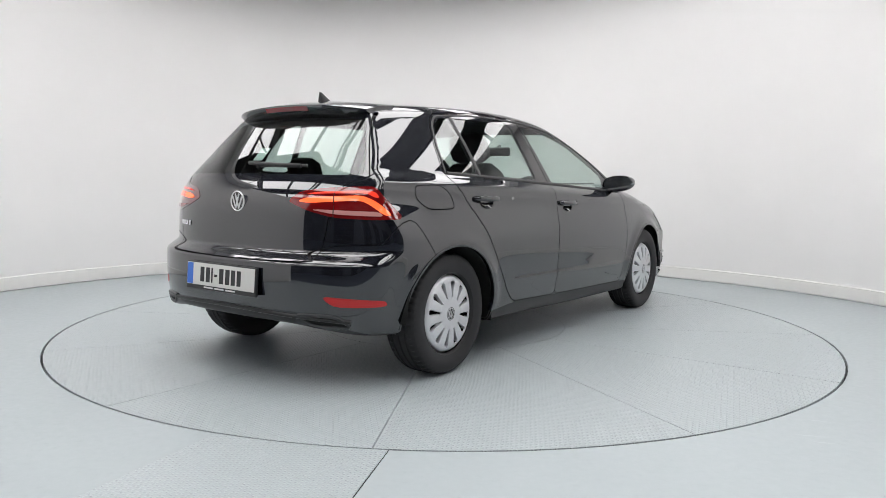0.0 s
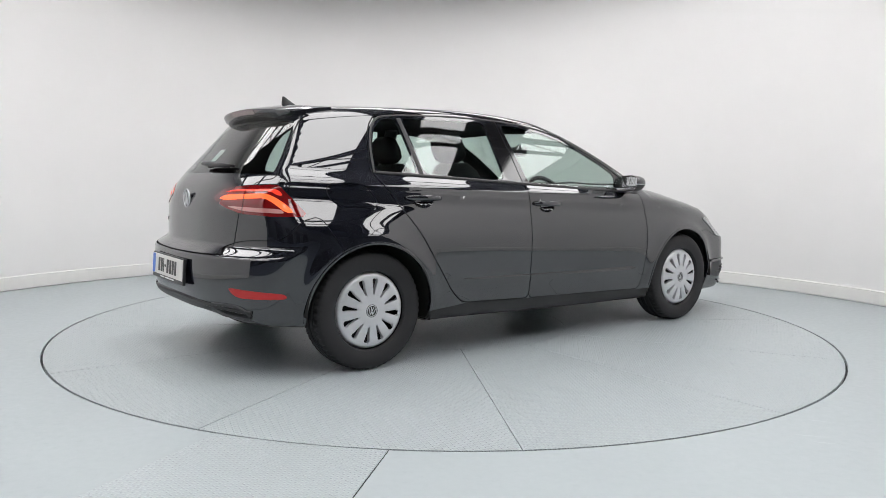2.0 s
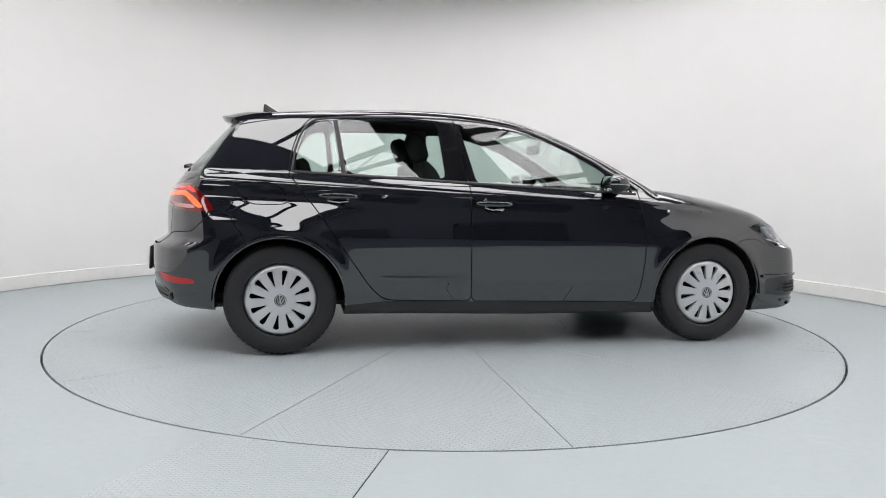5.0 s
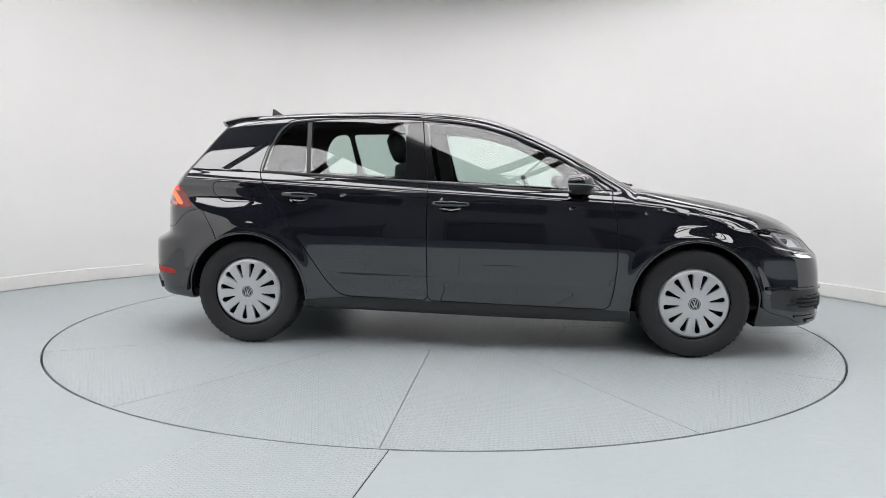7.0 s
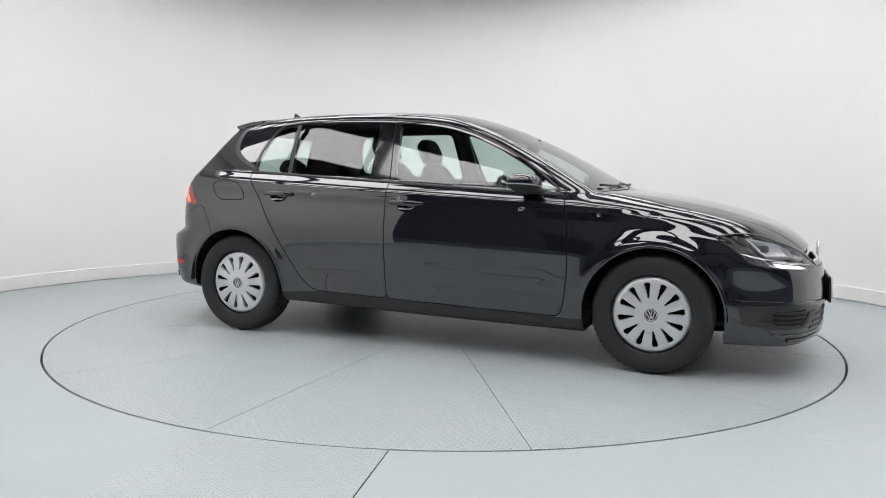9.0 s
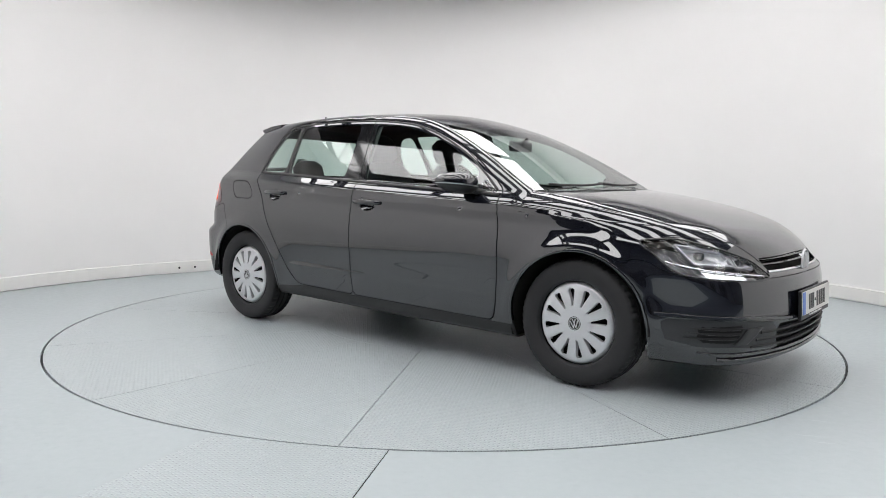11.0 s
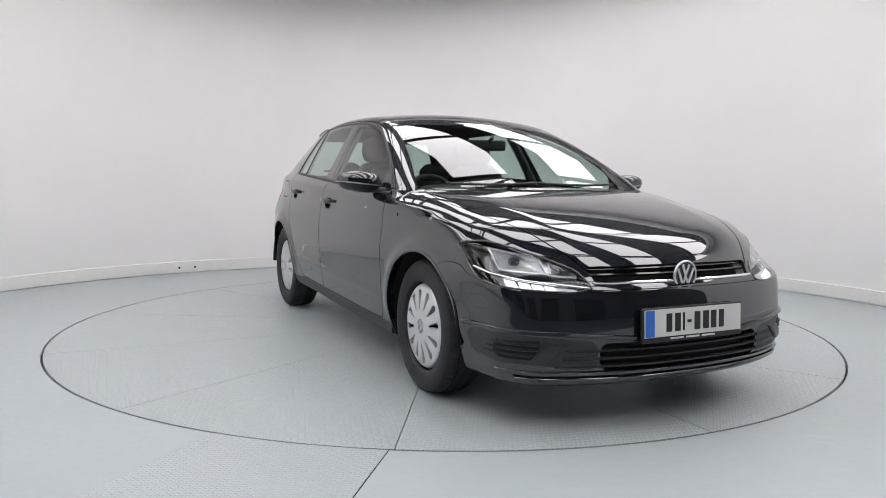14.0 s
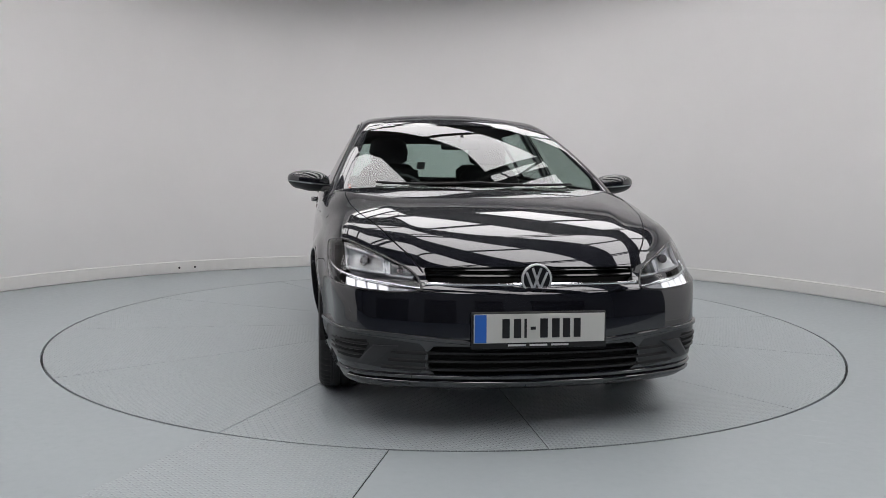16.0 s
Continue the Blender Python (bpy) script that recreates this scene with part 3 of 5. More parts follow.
SIDE = lambda P: np.stack([P[:, 0], P[:, 2]], 1)
PLAN = lambda P: np.stack([P[:, 0], np.abs(P[:, 1])], 1)
FRONT = lambda P: np.stack([np.abs(P[:, 1]), P[:, 2]], 1)
NOSECORNER = lambda P: np.stack([(np.abs(P[:, 1]) - P[:, 0]) * 0.7071, P[:, 2]], 1)
TAILCORNER = lambda P: np.stack([(np.abs(P[:, 1]) + P[:, 0]) * 0.7071, P[:, 2]], 1)

FRONT_DOOR = [(-0.217, 0.295), (-0.224, 0.60), (-0.228, 0.985), (-0.262, 1.20), (-0.29, 1.382), (-0.10, 1.370), (0.08, 1.345), (0.25, 1.298), (0.42, 1.222),
              (0.60, 1.128), (0.76, 1.020), (0.84, 0.950), (0.832, 0.898), (0.862, 0.756), (0.868, 0.532), (0.850, 0.36), (0.826, 0.27)]
REAR_DOOR = [(-0.217, 0.295), (-0.70, 0.310), (-0.745, 0.325), (-0.812, 0.389), (-0.926, 0.556), (-1.046, 0.737), (-1.165, 0.901), (-1.244, 1.0), (-1.262, 1.05), (-1.238, 1.18), (-1.192, 1.295), (-1.130, 1.358), (-0.95, 1.378), (-0.60, 1.390), (-0.29, 1.382), (-0.262, 1.20), (-0.228, 0.985), (-0.224, 0.60)]
REAR_GLASS = [(-0.388, 1.350), (-0.362, 1.006), (-0.930, 1.032), (-0.975, 1.345)]
QUARTER_GLASS = [(-1.010, 1.345), (-0.972, 1.034), (-1.232, 1.044), (-1.213, 1.170), (-1.168, 1.275), (-1.110, 1.332)]
FRONT_GLASS = [(-0.258, 1.342), (-0.178, 0.980), (0.61, 0.945), (0.66, 1.045), (0.56, 1.108), (0.40, 1.195), (0.235, 1.262), (0.06, 1.310), (-0.10, 1.335)]
CORNER_GLASS = [(0.690, 0.952), (0.702, 1.020), (0.735, 0.995), (0.812, 0.938), (0.800, 0.930)]
PILLAR_TRIM = [(-0.378, 1.352), (-0.355, 1.004), (-0.183, 0.994), (-0.266, 1.350)]
BUMPER_F = [(1.50, 0.640), (1.60, 0.652), (1.665, 0.645), (1.735, 0.606), (1.90, 0.598), (1.99, 0.575), (2.3, 0.575), (2.3, 0.0), (1.3, 0.0), (1.45, 0.4)]
BUMPER_R = [(-1.48, 0.600), (-1.506, 0.670), (-1.600, 0.815), (-1.70, 0.790), (-1.79, 0.698), (-1.87, 0.694), (-1.915, 0.687), (-1.97, 0.645), (-2.0, 0.615), (-2.3, 0.600), (-2.3, 0.0), (-1.4, 0.0)]
BONNET = [(1.0, -0.2), (1.0, 0.70), (1.15, 0.715), (1.35, 0.70), (1.55, 0.665), (1.75, 0.60), (1.90, 0.535), (2.0, 0.465), (2.05, 0.43), (2.3, 0.42), (2.3, -0.2)]
SCREEN = [(-0.2, 0.950), (0.69, 0.950), (0.70, 0.975), (0.555, 1.300), (0.52, 1.330), (-0.2, 1.350)]
HATCH_GLASS = [(-0.2, 1.022), (0.640, 1.020), (0.648, 1.034), (0.592, 1.131), (0.502, 1.285), (0.480, 1.306), (-0.2, 1.322)]
HATCH = [(-0.2, 0.607), (0.50, 0.617), (0.535, 0.665), (0.557, 0.783), (0.575, 0.93), (0.600, 0.985), (0.688, 1.000), (0.652, 1.060), (0.606, 1.131), (0.516, 1.293), (0.492, 1.345), (-0.2, 1.360)]
GRILLE = [(-0.2, 0.606), (-0.2, 0.668), (0.436, 0.660), (0.420, 0.604)]
LOWER_GRILLE = [(-0.2, 0.246), (-0.2, 0.364), (0.425, 0.366), (0.425, 0.254)]
HEADLIGHT = [(-1.165, 0.578), (-1.155, 0.592), (-1.09, 0.648), (-0.97, 0.690), (-0.85, 0.724), (-0.72, 0.752), (-0.61, 0.745), (-0.570, 0.735), (-0.580, 0.715), (-0.630, 0.672), (-0.672, 0.618), (-0.70, 0.600), (-0.79, 0.584), (-0.96, 0.573), (-1.09, 0.566)]
TAILLIGHT = [(-1.145, 0.893), (-1.125, 0.915), (-1.08, 0.941), (-0.97, 0.959), (-0.80, 0.967), (-0.742, 0.967), (-0.705, 0.925), (-0.600, 0.814), (-0.75, 0.813), (-0.94, 0.821), (-1.06, 0.852), (-1.12, 0.878)]


FOG_SURROUND = [(0.435, 0.372), (0.63, 0.393), (0.80, 0.402), (0.815, 0.37), (0.79, 0.275), (0.68, 0.280), (0.435, 0.255)]
REFLECTOR = [(-0.990, 0.462), (-0.83, 0.452), (-0.70, 0.440), (-0.685, 0.420), (-0.70, 0.411), (-0.93, 0.414), (-0.97, 0.435)]
VALANCE = [(-0.2, 0.366), (0.38, 0.352), (0.55, 0.338), (0.66, 0.315), (0.74, 0.285), (0.78, 0.25), (0.80, 0.0), (-0.2, 0.0)]
FUEL_FLAP = [(-1.535, 0.975), (-1.36, 0.976), (-1.305, 0.945), (-1.270, 0.895), (-1.272, 0.855), (-1.46, 0.854), (-1.515, 0.885), (-1.545, 0.93)]
GLOW_BAR = [(-1.105, 0.893), (-1.05, 0.913), (-0.80, 0.925), (-0.735, 0.895), (-0.66, 0.832), (-0.70, 0.832), (-0.765, 0.880), (-0.81, 0.902), (-0.93, 0.895), (-1.05, 0.886)]
GLOW_TOP = [(-1.07, 0.925), (-1.00, 0.939), (-0.80, 0.947), (-0.745, 0.945), (-0.72, 0.915), (-0.745, 0.915), (-0.78, 0.935), (-1.0, 0.930)]
PALE_BAR = [(-1.05, 0.858), (-0.93, 0.836), (-0.74, 0.829), (-0.705, 0.829), (-0.728, 0.850), (-0.93, 0.856)]


HANDLES = ((-0.989, 0.889), (-0.088, 0.852))


class Shell:
    def __init__(self, P, F):
        self.P, self.F = P, F
        self.tags = np.full(len(F), "quarter", dtype="U20")

    def where(self, test):
        return test(self.P[self.F].mean(1))

    def split(self, dist, region, take=None, name=None):
        m = region & (np.isin(self.tags, take) if take else True)
        d = dist(self.P)
        P, F, T, S = cut(self.P, self.F[m], self.tags[m], d)
        if name:
            T = np.where(S, name, T)
        self.P, self.F, self.tags = P, np.concatenate([self.F[~m], F]), np.concatenate([self.tags[~m], T])

    def refine(self, region):
        """Split each triangle of a region in four, on the surface."""
        m = self.where(region)
        F = self.F[m]
        E = np.sort(np.concatenate([F[:, [0, 1]], F[:, [1, 2]], F[:, [2, 0]]]), 1)
        u, inv = np.unique(E[:, 0].astype(np.int64) * len(self.P) + E[:, 1], return_inverse=True)
        mid = snap(g_body, (self.P[u // len(self.P)] + self.P[u % len(self.P)]) / 2, 2, True)
        inv = inv + len(self.P)
        n = len(F)
        ab, bc, ca = inv[:n], inv[n:2 * n], inv[2 * n:]
        a, b, c = F.T
        self.P = np.concatenate([self.P, mid])
        self.F = np.concatenate([self.F[~m]] + [np.stack(t, 1) for t in ((a, ab, ca), (ab, b, bc), (ca, bc, c), (ab, bc, ca))])
        self.tags = np.concatenate([self.tags[~m]] + [self.tags[m]] * 4)

    def panel(self, name, proj, poly, region, take=None, smooth=2):
        p = rounded(poly, smooth) if smooth else poly
        self.split(lambda P: inside_distance(proj(P), p), self.where(region), take, name)

    def gap(self, proj, poly, region, wide=0.0042, smooth=2, take=None, name="gap"):
        p = rounded(poly, smooth) if smooth else np.array(poly)
        self.split(lambda P: np.abs(inside_distance(proj(P), p)) - wide / 2, self.where(region), take, name)

    def gapline(self, proj, line, region, wide=0.0042, name="gap", take=None):
        self.split(lambda P: line_distance(proj(P), line) - wide / 2, self.where(region), take, name)


def circle(c, r, n=72):
    return [(c[0] + r * math.cos(2 * math.pi * k / n), c[1] + r * math.sin(2 * math.pi * k / n)) for k in range(n)]


def cut_body():
    P, F = polygonise(g_body, (-2.14, 0.0, 0.12), (2.22, 0.94, 1.50), (176, 38, 56))
    P = snap(g_body, P, 4, True)
    P[:, 1] = np.where(P[:, 1] < 2e-4, 0, P[:, 1])
    F = orient(g_body, P, F)
    raw = (P, F)
    s = Shell(P, F)
    flank = lambda c: c[:, 1] > 0.45
    nose_r = lambda c: c[:, 0] > 1.45
    tail_r = lambda c: c[:, 0] < -1.45
    s.panel("sill", SIDE, [(-1.1, 0.27), (-0.70, 0.306), (-0.217, 0.291), (0.83, 0.266), (1.1, 0.26), (1.1, 0.0), (-1.1, 0.0)], flank, smooth=0)
    s.panel("roof", SIDE, [(-1.9, 1.32), (-1.6, 1.34), (-1.115, 1.362), (-0.95, 1.382), (-0.60, 1.395), (-0.29, 1.389), (0.08, 1.352), (0.3, 1.30), (0.3, 1.6), (-1.9, 1.6)], lambda c: c[:, 2] > 1.0, smooth=0)
    s.panel("fender", SIDE, [(0.70, 1.08), (0.84, 0.950), (0.832, 0.898), (0.862, 0.756), (0.868, 0.532), (0.850, 0.36), (0.826, 0.27), (0.826, 0.0), (2.4, 0.0), (2.4, 1.08)], lambda c: c[:, 0] > 0.6, ["quarter"], smooth=0)
    s.panel("front_door", SIDE, FRONT_DOOR, flank, ["quarter", "fender", "roof"], 1)
    s.panel("rear_door", SIDE, REAR_DOOR, flank, ["quarter", "roof"], 1)
    s.panel("bumper_f", SIDE, BUMPER_F, nose_r, None, 1)
    s.panel("bumper_r", SIDE, BUMPER_R, tail_r, None, 1)
    s.panel("bonnet", PLAN, BONNET, lambda c: (c[:, 0] > 0.95) & (c[:, 2] > 0.64), ["fender"], 1)
    s.panel("hatch", FRONT, HATCH, lambda c: c[:, 0] < -1.45, ["quarter", "roof", "bumper_r"], 1)
    s.panel("rear_window", FRONT, HATCH_GLASS, lambda c: c[:, 0] < -1.45, ["hatch"])
    s.panel("windscreen", FRONT, SCREEN, lambda c: (c[:, 0] > 0.15) & (c[:, 0] < 1.12) & (c[:, 2] > 0.94), None)
    s.panel("glass_front", SIDE, FRONT_GLASS, flank, ["front_door", "roof"])
    s.panel("glass_corner", SIDE, CORNER_GLASS, flank, ["front_door", "fender"], 1)
    s.panel("glass_rear", SIDE, REAR_GLASS, flank, ["rear_door"])
    s.panel("glass_quarter", SIDE, QUARTER_GLASS, flank, ["rear_door", "quarter"])
    s.panel("pillar_trim", SIDE, PILLAR_TRIM, flank, ["rear_door", "front_door"], 1)
    s.panel("grille", FRONT, GRILLE, lambda c: c[:, 0] > 1.85, None, 0)
    s.panel("lower_grille", FRONT, LOWER_GRILLE, lambda c: c[:, 0] > 1.85, None, 1)
    s.panel("headlight", NOSECORNER, HEADLIGHT, lambda c: c[:, 0] > 1.4)
    for _ in range(2):
        s.refine(lambda c: (c[:, 0] < -1.42) & (((c[:, 2] > 0.78) & (c[:, 2] < 1.0) & (c[:, 1] > 0.25)) | ((c[:, 2] > 0.38) & (c[:, 2] < 0.49) & (c[:, 1] > 0.45))))
        s.refine(lambda c: (c[:, 0] < -1.70) & (c[:, 2] > 0.575) & (c[:, 2] < 0.69))
    s.refine(lambda c: (c[:, 0] > 1.4) & (c[:, 2] > 0.22) & (c[:, 2] < 0.78))
    s.panel("fuel_flap", SIDE, FUEL_FLAP, lambda c: c[:, 1] > 0.45, ["quarter"])
    s.panel("fog_surround", FRONT, FOG_SURROUND, lambda c: c[:, 0] > 1.6, ["bumper_f"], 1)
    s.panel("valance", FRONT, VALANCE, lambda c: c[:, 0] < -1.6, ["bumper_r"], 1)
    s.panel("taillight", TAILCORNER, TAILLIGHT, lambda c: c[:, 0] < -1.4, None, 1)
    s.panel("glow_bar", TAILCORNER, GLOW_BAR, lambda c: c[:, 0] < -1.4, ["taillight"], 1)
    s.panel("glow_top", TAILCORNER, GLOW_TOP, lambda c: c[:, 0] < -1.4, ["taillight"], 1)
    s.panel("pale_bar", TAILCORNER, PALE_BAR, lambda c: c[:, 0] < -1.4, ["taillight"], 1)
    s.panel("reflector", TAILCORNER, REFLECTOR, lambda c: c[:, 0] < -1.4, ["bumper_r"], 1)
    for cx, cz in HANDLES:
        s.panel("cup", SIDE, [(cx + 0.062 * math.cos(a), cz - 0.006 + 0.034 * math.sin(a)) for a in np.linspace(0, 2 * math.pi, 24, endpoint=False)], flank, ["front_door", "rear_door"], 0)
    for hx in (HUB_F, HUB_R):
        s.panel("arch", SIDE, circle((hx, HUB_Z), 0.363), lambda c: c[:, 1] > 0.4, None, 0)
        s.panel("arch", SIDE, [(hx - 0.355, 0.0), (hx - 0.355, 0.25), (hx + 0.355, 0.25), (hx + 0.355, 0.0)], lambda c: c[:, 1] > 0.4, None, 0)
    glassy = ["glass_front", "glass_corner", "glass_rear", "glass_quarter", "arch", "headlight", "taillight", "grille", "lower_grille", "glow_bar", "glow_top", "pale_bar", "reflector", "cup"]
    keep = [t for t in np.unique(s.tags) if t not in glassy]
    s.gap(SIDE, FRONT_DOOR, flank, 0.006, smooth=1, take=keep)
    s.gap(SIDE, REAR_DOOR, flank, 0.006, smooth=1, take=keep)
    s.gap(SIDE, BUMPER_F, lambda c: c[:, 0] > 1.45, 0.003, 1, keep)
    s.gap(SIDE, BUMPER_R, lambda c: c[:, 0] < -1.45, 0.004, 1, keep)
    s.gap(PLAN, BONNET, lambda c: (c[:, 0] > 0.95) & (c[:, 2] > 0.64), 0.005, 1, keep)
    s.gap(SIDE, FUEL_FLAP, lambda c: (c[:, 1] > 0.45), 0.005, 2, ["quarter", "fuel_flap"])
    s.gapline(TAILCORNER, [(-0.915, 0.98), (-0.932, 0.92), (-0.938, 0.80)], lambda c: c[:, 0] < -1.4, 0.005, "gap", ["taillight", "glow_bar", "glow_top", "pale_bar"])
    s.gap(FRONT, HATCH, lambda c: c[:, 0] < -1.45, 0.005, 1, keep)
    return raw, s


def emit(name, s, tag, mat, parent, sides=(-1, 1), label="", off=0.0, whole=False):
    """One mesh for each side of the car (or one across it) from the triangles with that tag."""
    made = []
    F = s.F[np.isin(s.tags, [tag] if isinstance(tag, str) else tag)]
    if not len(F):
        return made
    idx, inv = np.unique(F, return_inverse=True)
    P, F = s.P[idx], inv.reshape(-1, 3)
    N = gradient(g_body, P)
    N /= np.maximum(np.linalg.norm(N, axis=1, keepdims=True), 1e-9)
    P = P + N * off
    flip = np.array([1, -1, 1])
    if whole:
        V = np.concatenate([P, P * flip])
        Nn = np.concatenate([N, N * flip])
        FF = np.concatenate([F, F[:, ::-1] + len(P)])
        return [mesh_object(name, V, FF, mat, parent, label, Nn)]
    for sd in sides:
        V, Nn, FF = (P, N, F) if sd > 0 else (P * flip, N * flip, F[:, ::-1])
        made.append(mesh_object(name, V, FF, mat, parent, label, Nn))
    return made


car = new("car")
tagged(car, "glossy black five-door hatchback car parked on the turntable", "car")
raw_body, body = cut_body()


def build_body():
    for name, tag, mat, whole in (("roof", "roof", PAINT, True), ("bonnet", "bonnet", PAINT, True), ("front_bumper", "bumper_f", PAINT, True), ("rear_bumper", "bumper_r", PAINT, True),
                                  ("tailgate", "hatch", PAINT, True), ("windscreen", "windscreen", GLASS, True), ("rear_window", "rear_window", GLASS_REAR, True),
                                  ("front_fender", "fender", PAINT, False), ("front_door", "front_door", PAINT, False), ("rear_door", "rear_door", PAINT, False), ("rear_quarter_panel", "quarter", PAINT, False),
                                  ("side_sill", "sill", PLASTIC, False), ("front_door_window", "glass_front", GLASS, False), ("rear_door_window", "glass_rear", GLASS, False), ("corner_window", "glass_corner", GLASS, False),
                                  ("quarter_window", "glass_quarter", GLASS, False), ("pillar_trim", "pillar_trim", GLOSS, False), ("rear_valance", "valance", GREYPL, True), ("bumper_insert", "fog_surround", GREYPL, False), ("rear_reflector", "reflector", REDREFLECTOR, False), ("fuel_flap", "fuel_flap", PAINT, False)):
        emit(name, body, tag, mat, car, whole=whole)


build_body()


# ---------------- points on the body surface ----------------
def bisect(f, a, b):
    """f < 0 at a (inside), > 0 at b."""
    for _ in range(20):
        m = (a + b) / 2
        if f(m) < 0:
            a = m
        else:
            b = m
    return (a + b) / 2


def g1(x, y, z):
    return float(g_body(np.array([x]), np.array([y]), np.array([z]))[0])


def normal_at(p):
    n = gradient(g_body, np.array([[p[0], abs(p[1]), p[2]]]))[0]
    n = Vector(n).normalized()
    return Vector((n.x, n.y if p[1] >= 0 else -n.y, n.z))


def on_side(x, z, sy=-1):
    y = bisect(lambda v: g1(x, v, z), 0.2, 1.0)
    return Vector((x, sy * y, z))


def on_front(y, z):
    return Vector((bisect(lambda v: g1(v, abs(y), z), 1.2, 2.4), y, z))


def on_rear(y, z):
    return Vector((-bisect(lambda v: g1(-v, abs(y), z), 1.0, 2.4), y, z))


def on_nose_corner(u, z, sy=-1):
    """Point of the front corner with (|y| - x) / sqrt 2 = u."""
    v = bisect(lambda v: g1((v - u) * 0.7071, max((v + u) * 0.7071, 0.0), z), 0.9, 2.6)
    return Vector(((v - u) * 0.7071, sy * (v + u) * 0.7071, z))


def ribbon(points, half, proud, name, mat, parent, label="", sink=0.004, taper=False):
    """A rounded strip that follows points of the body."""
    bm = bmesh.new()
    rows = []
    n = len(points)
    for i, p in enumerate(points):
        nrm = normal_at(p)
        d = (points[min(i + 1, n - 1)] - points[max(i - 1, 0)]).normalized()
        u = nrm.cross(d).normalized()
        h = half * (math.sin(math.pi * min(1, 0.12 + min(i, n - 1 - i) / (0.25 * n)) / 2) if taper else 1)
        rows.append([bm.verts.new(p + u * a * h + nrm * b) for a, b in ((-1, -sink), (-1, proud * 0.5), (-0.6, proud), (0.6, proud), (1, proud * 0.5), (1, -sink))])
    for r0, r1 in zip(rows, rows[1:]):
        for k in range(5):
            bm.faces.new((r0[k], r0[k + 1], r1[k + 1], r1[k]))
    bm.faces.new(rows[0])
    bm.faces.new(rows[-1])
    return part(name, bm, mat, parent, label, angle=50)


# ---------------- shell parts that need a second layer ----------------
def build_shell_inside():
    lost = ["glass_front", "glass_corner", "glass_rear", "glass_quarter", "windscreen", "rear_window", "arch", "headlight", "taillight", "cup", "grille", "lower_grille"]
    tags = [t for t in np.unique(body.tags) if t not in lost]
    emit("inner_shell", body, tags, TRIM, car, whole=True, off=-0.014, label="dark inner side of the body shell")
    emit("headlight_backing", body, ["headlight"], LAMPDARK, car, off=-0.095)
    emit("grille_backing", body, ["grille"], DULL, car, off=-0.05, whole=True)
    emit("lower_grille_backing", body, ["lower_grille"], DULL, car, off=-0.05, whole=True)
    bm = box((3.6, 1.30, 0.03), (0.10, 0, 0.27), 0.01)
    part("underbody", bm, UNDER, car, "dark flat underside panel")
    for hx in (HUB_F, HUB_R):
        for sy in (-1, 1):
            bm = bmesh.new()
            prof = [(hx + 0.375 * math.cos(radians(a)), HUB_Z + 0.375 * math.sin(radians(a))) for a in np.linspace(*((-1, 195) if hx > 0 else (-12, 179)), 34)]
            ys = (0.50, 0.58, 0.70, 0.80, 0.838 if hx > 0 else 0.846)
            rows = [[bm.verts.new((x, sy * y, z)) for x, z in prof] for y in ys]
            for r0, r1 in zip(rows, rows[1:]):
                for k in range(len(prof) - 1):
                    bm.faces.new((r0[k], r0[k + 1], r1[k + 1], r1[k]))
            bm.faces.new(rows[0])
            part("wheel_arch_liner", bm, DULL, car, smooth=True)


# ---------------- wheels ----------------
def tyre_mesh():
    prof = [(0.205, 0.075), (0.215, 0.090), (0.235, 0.098), (0.262, 0.1005), (0.285, 0.098), (0.300, 0.090), (0.309, 0.080), (0.314, 0.066), (0.3155, 0.052),
            (0.3155, 0.046), (0.3085, 0.044), (0.3085, 0.036), (0.3165, 0.034), (0.3165, 0.006), (0.3085, 0.004), (0.3085, -0.004)]
    prof = prof + [(r, -o) for r, o in reversed(prof)]
    n = 162
    bm = bmesh.new()
    rings = []
    for i, (r, o) in enumerate(prof):
        ring = []
        for k in range(n):
            a = 2 * math.pi * k / n
            rr = r
            if r > 0.306 and abs(o) > 0.05 and k % 3 == 0:
                rr = r - 0.0065
            ring.append(bm.verts.new((rr * math.cos(a), o, rr * math.sin(a))))
        rings.append(ring)
    for r0, r1 in zip(rings, rings[1:]):
        for k in range(n):
            bm.faces.new((r0[k], r0[(k + 1) % n], r1[(k + 1) % n], r1[k]))
    return bm


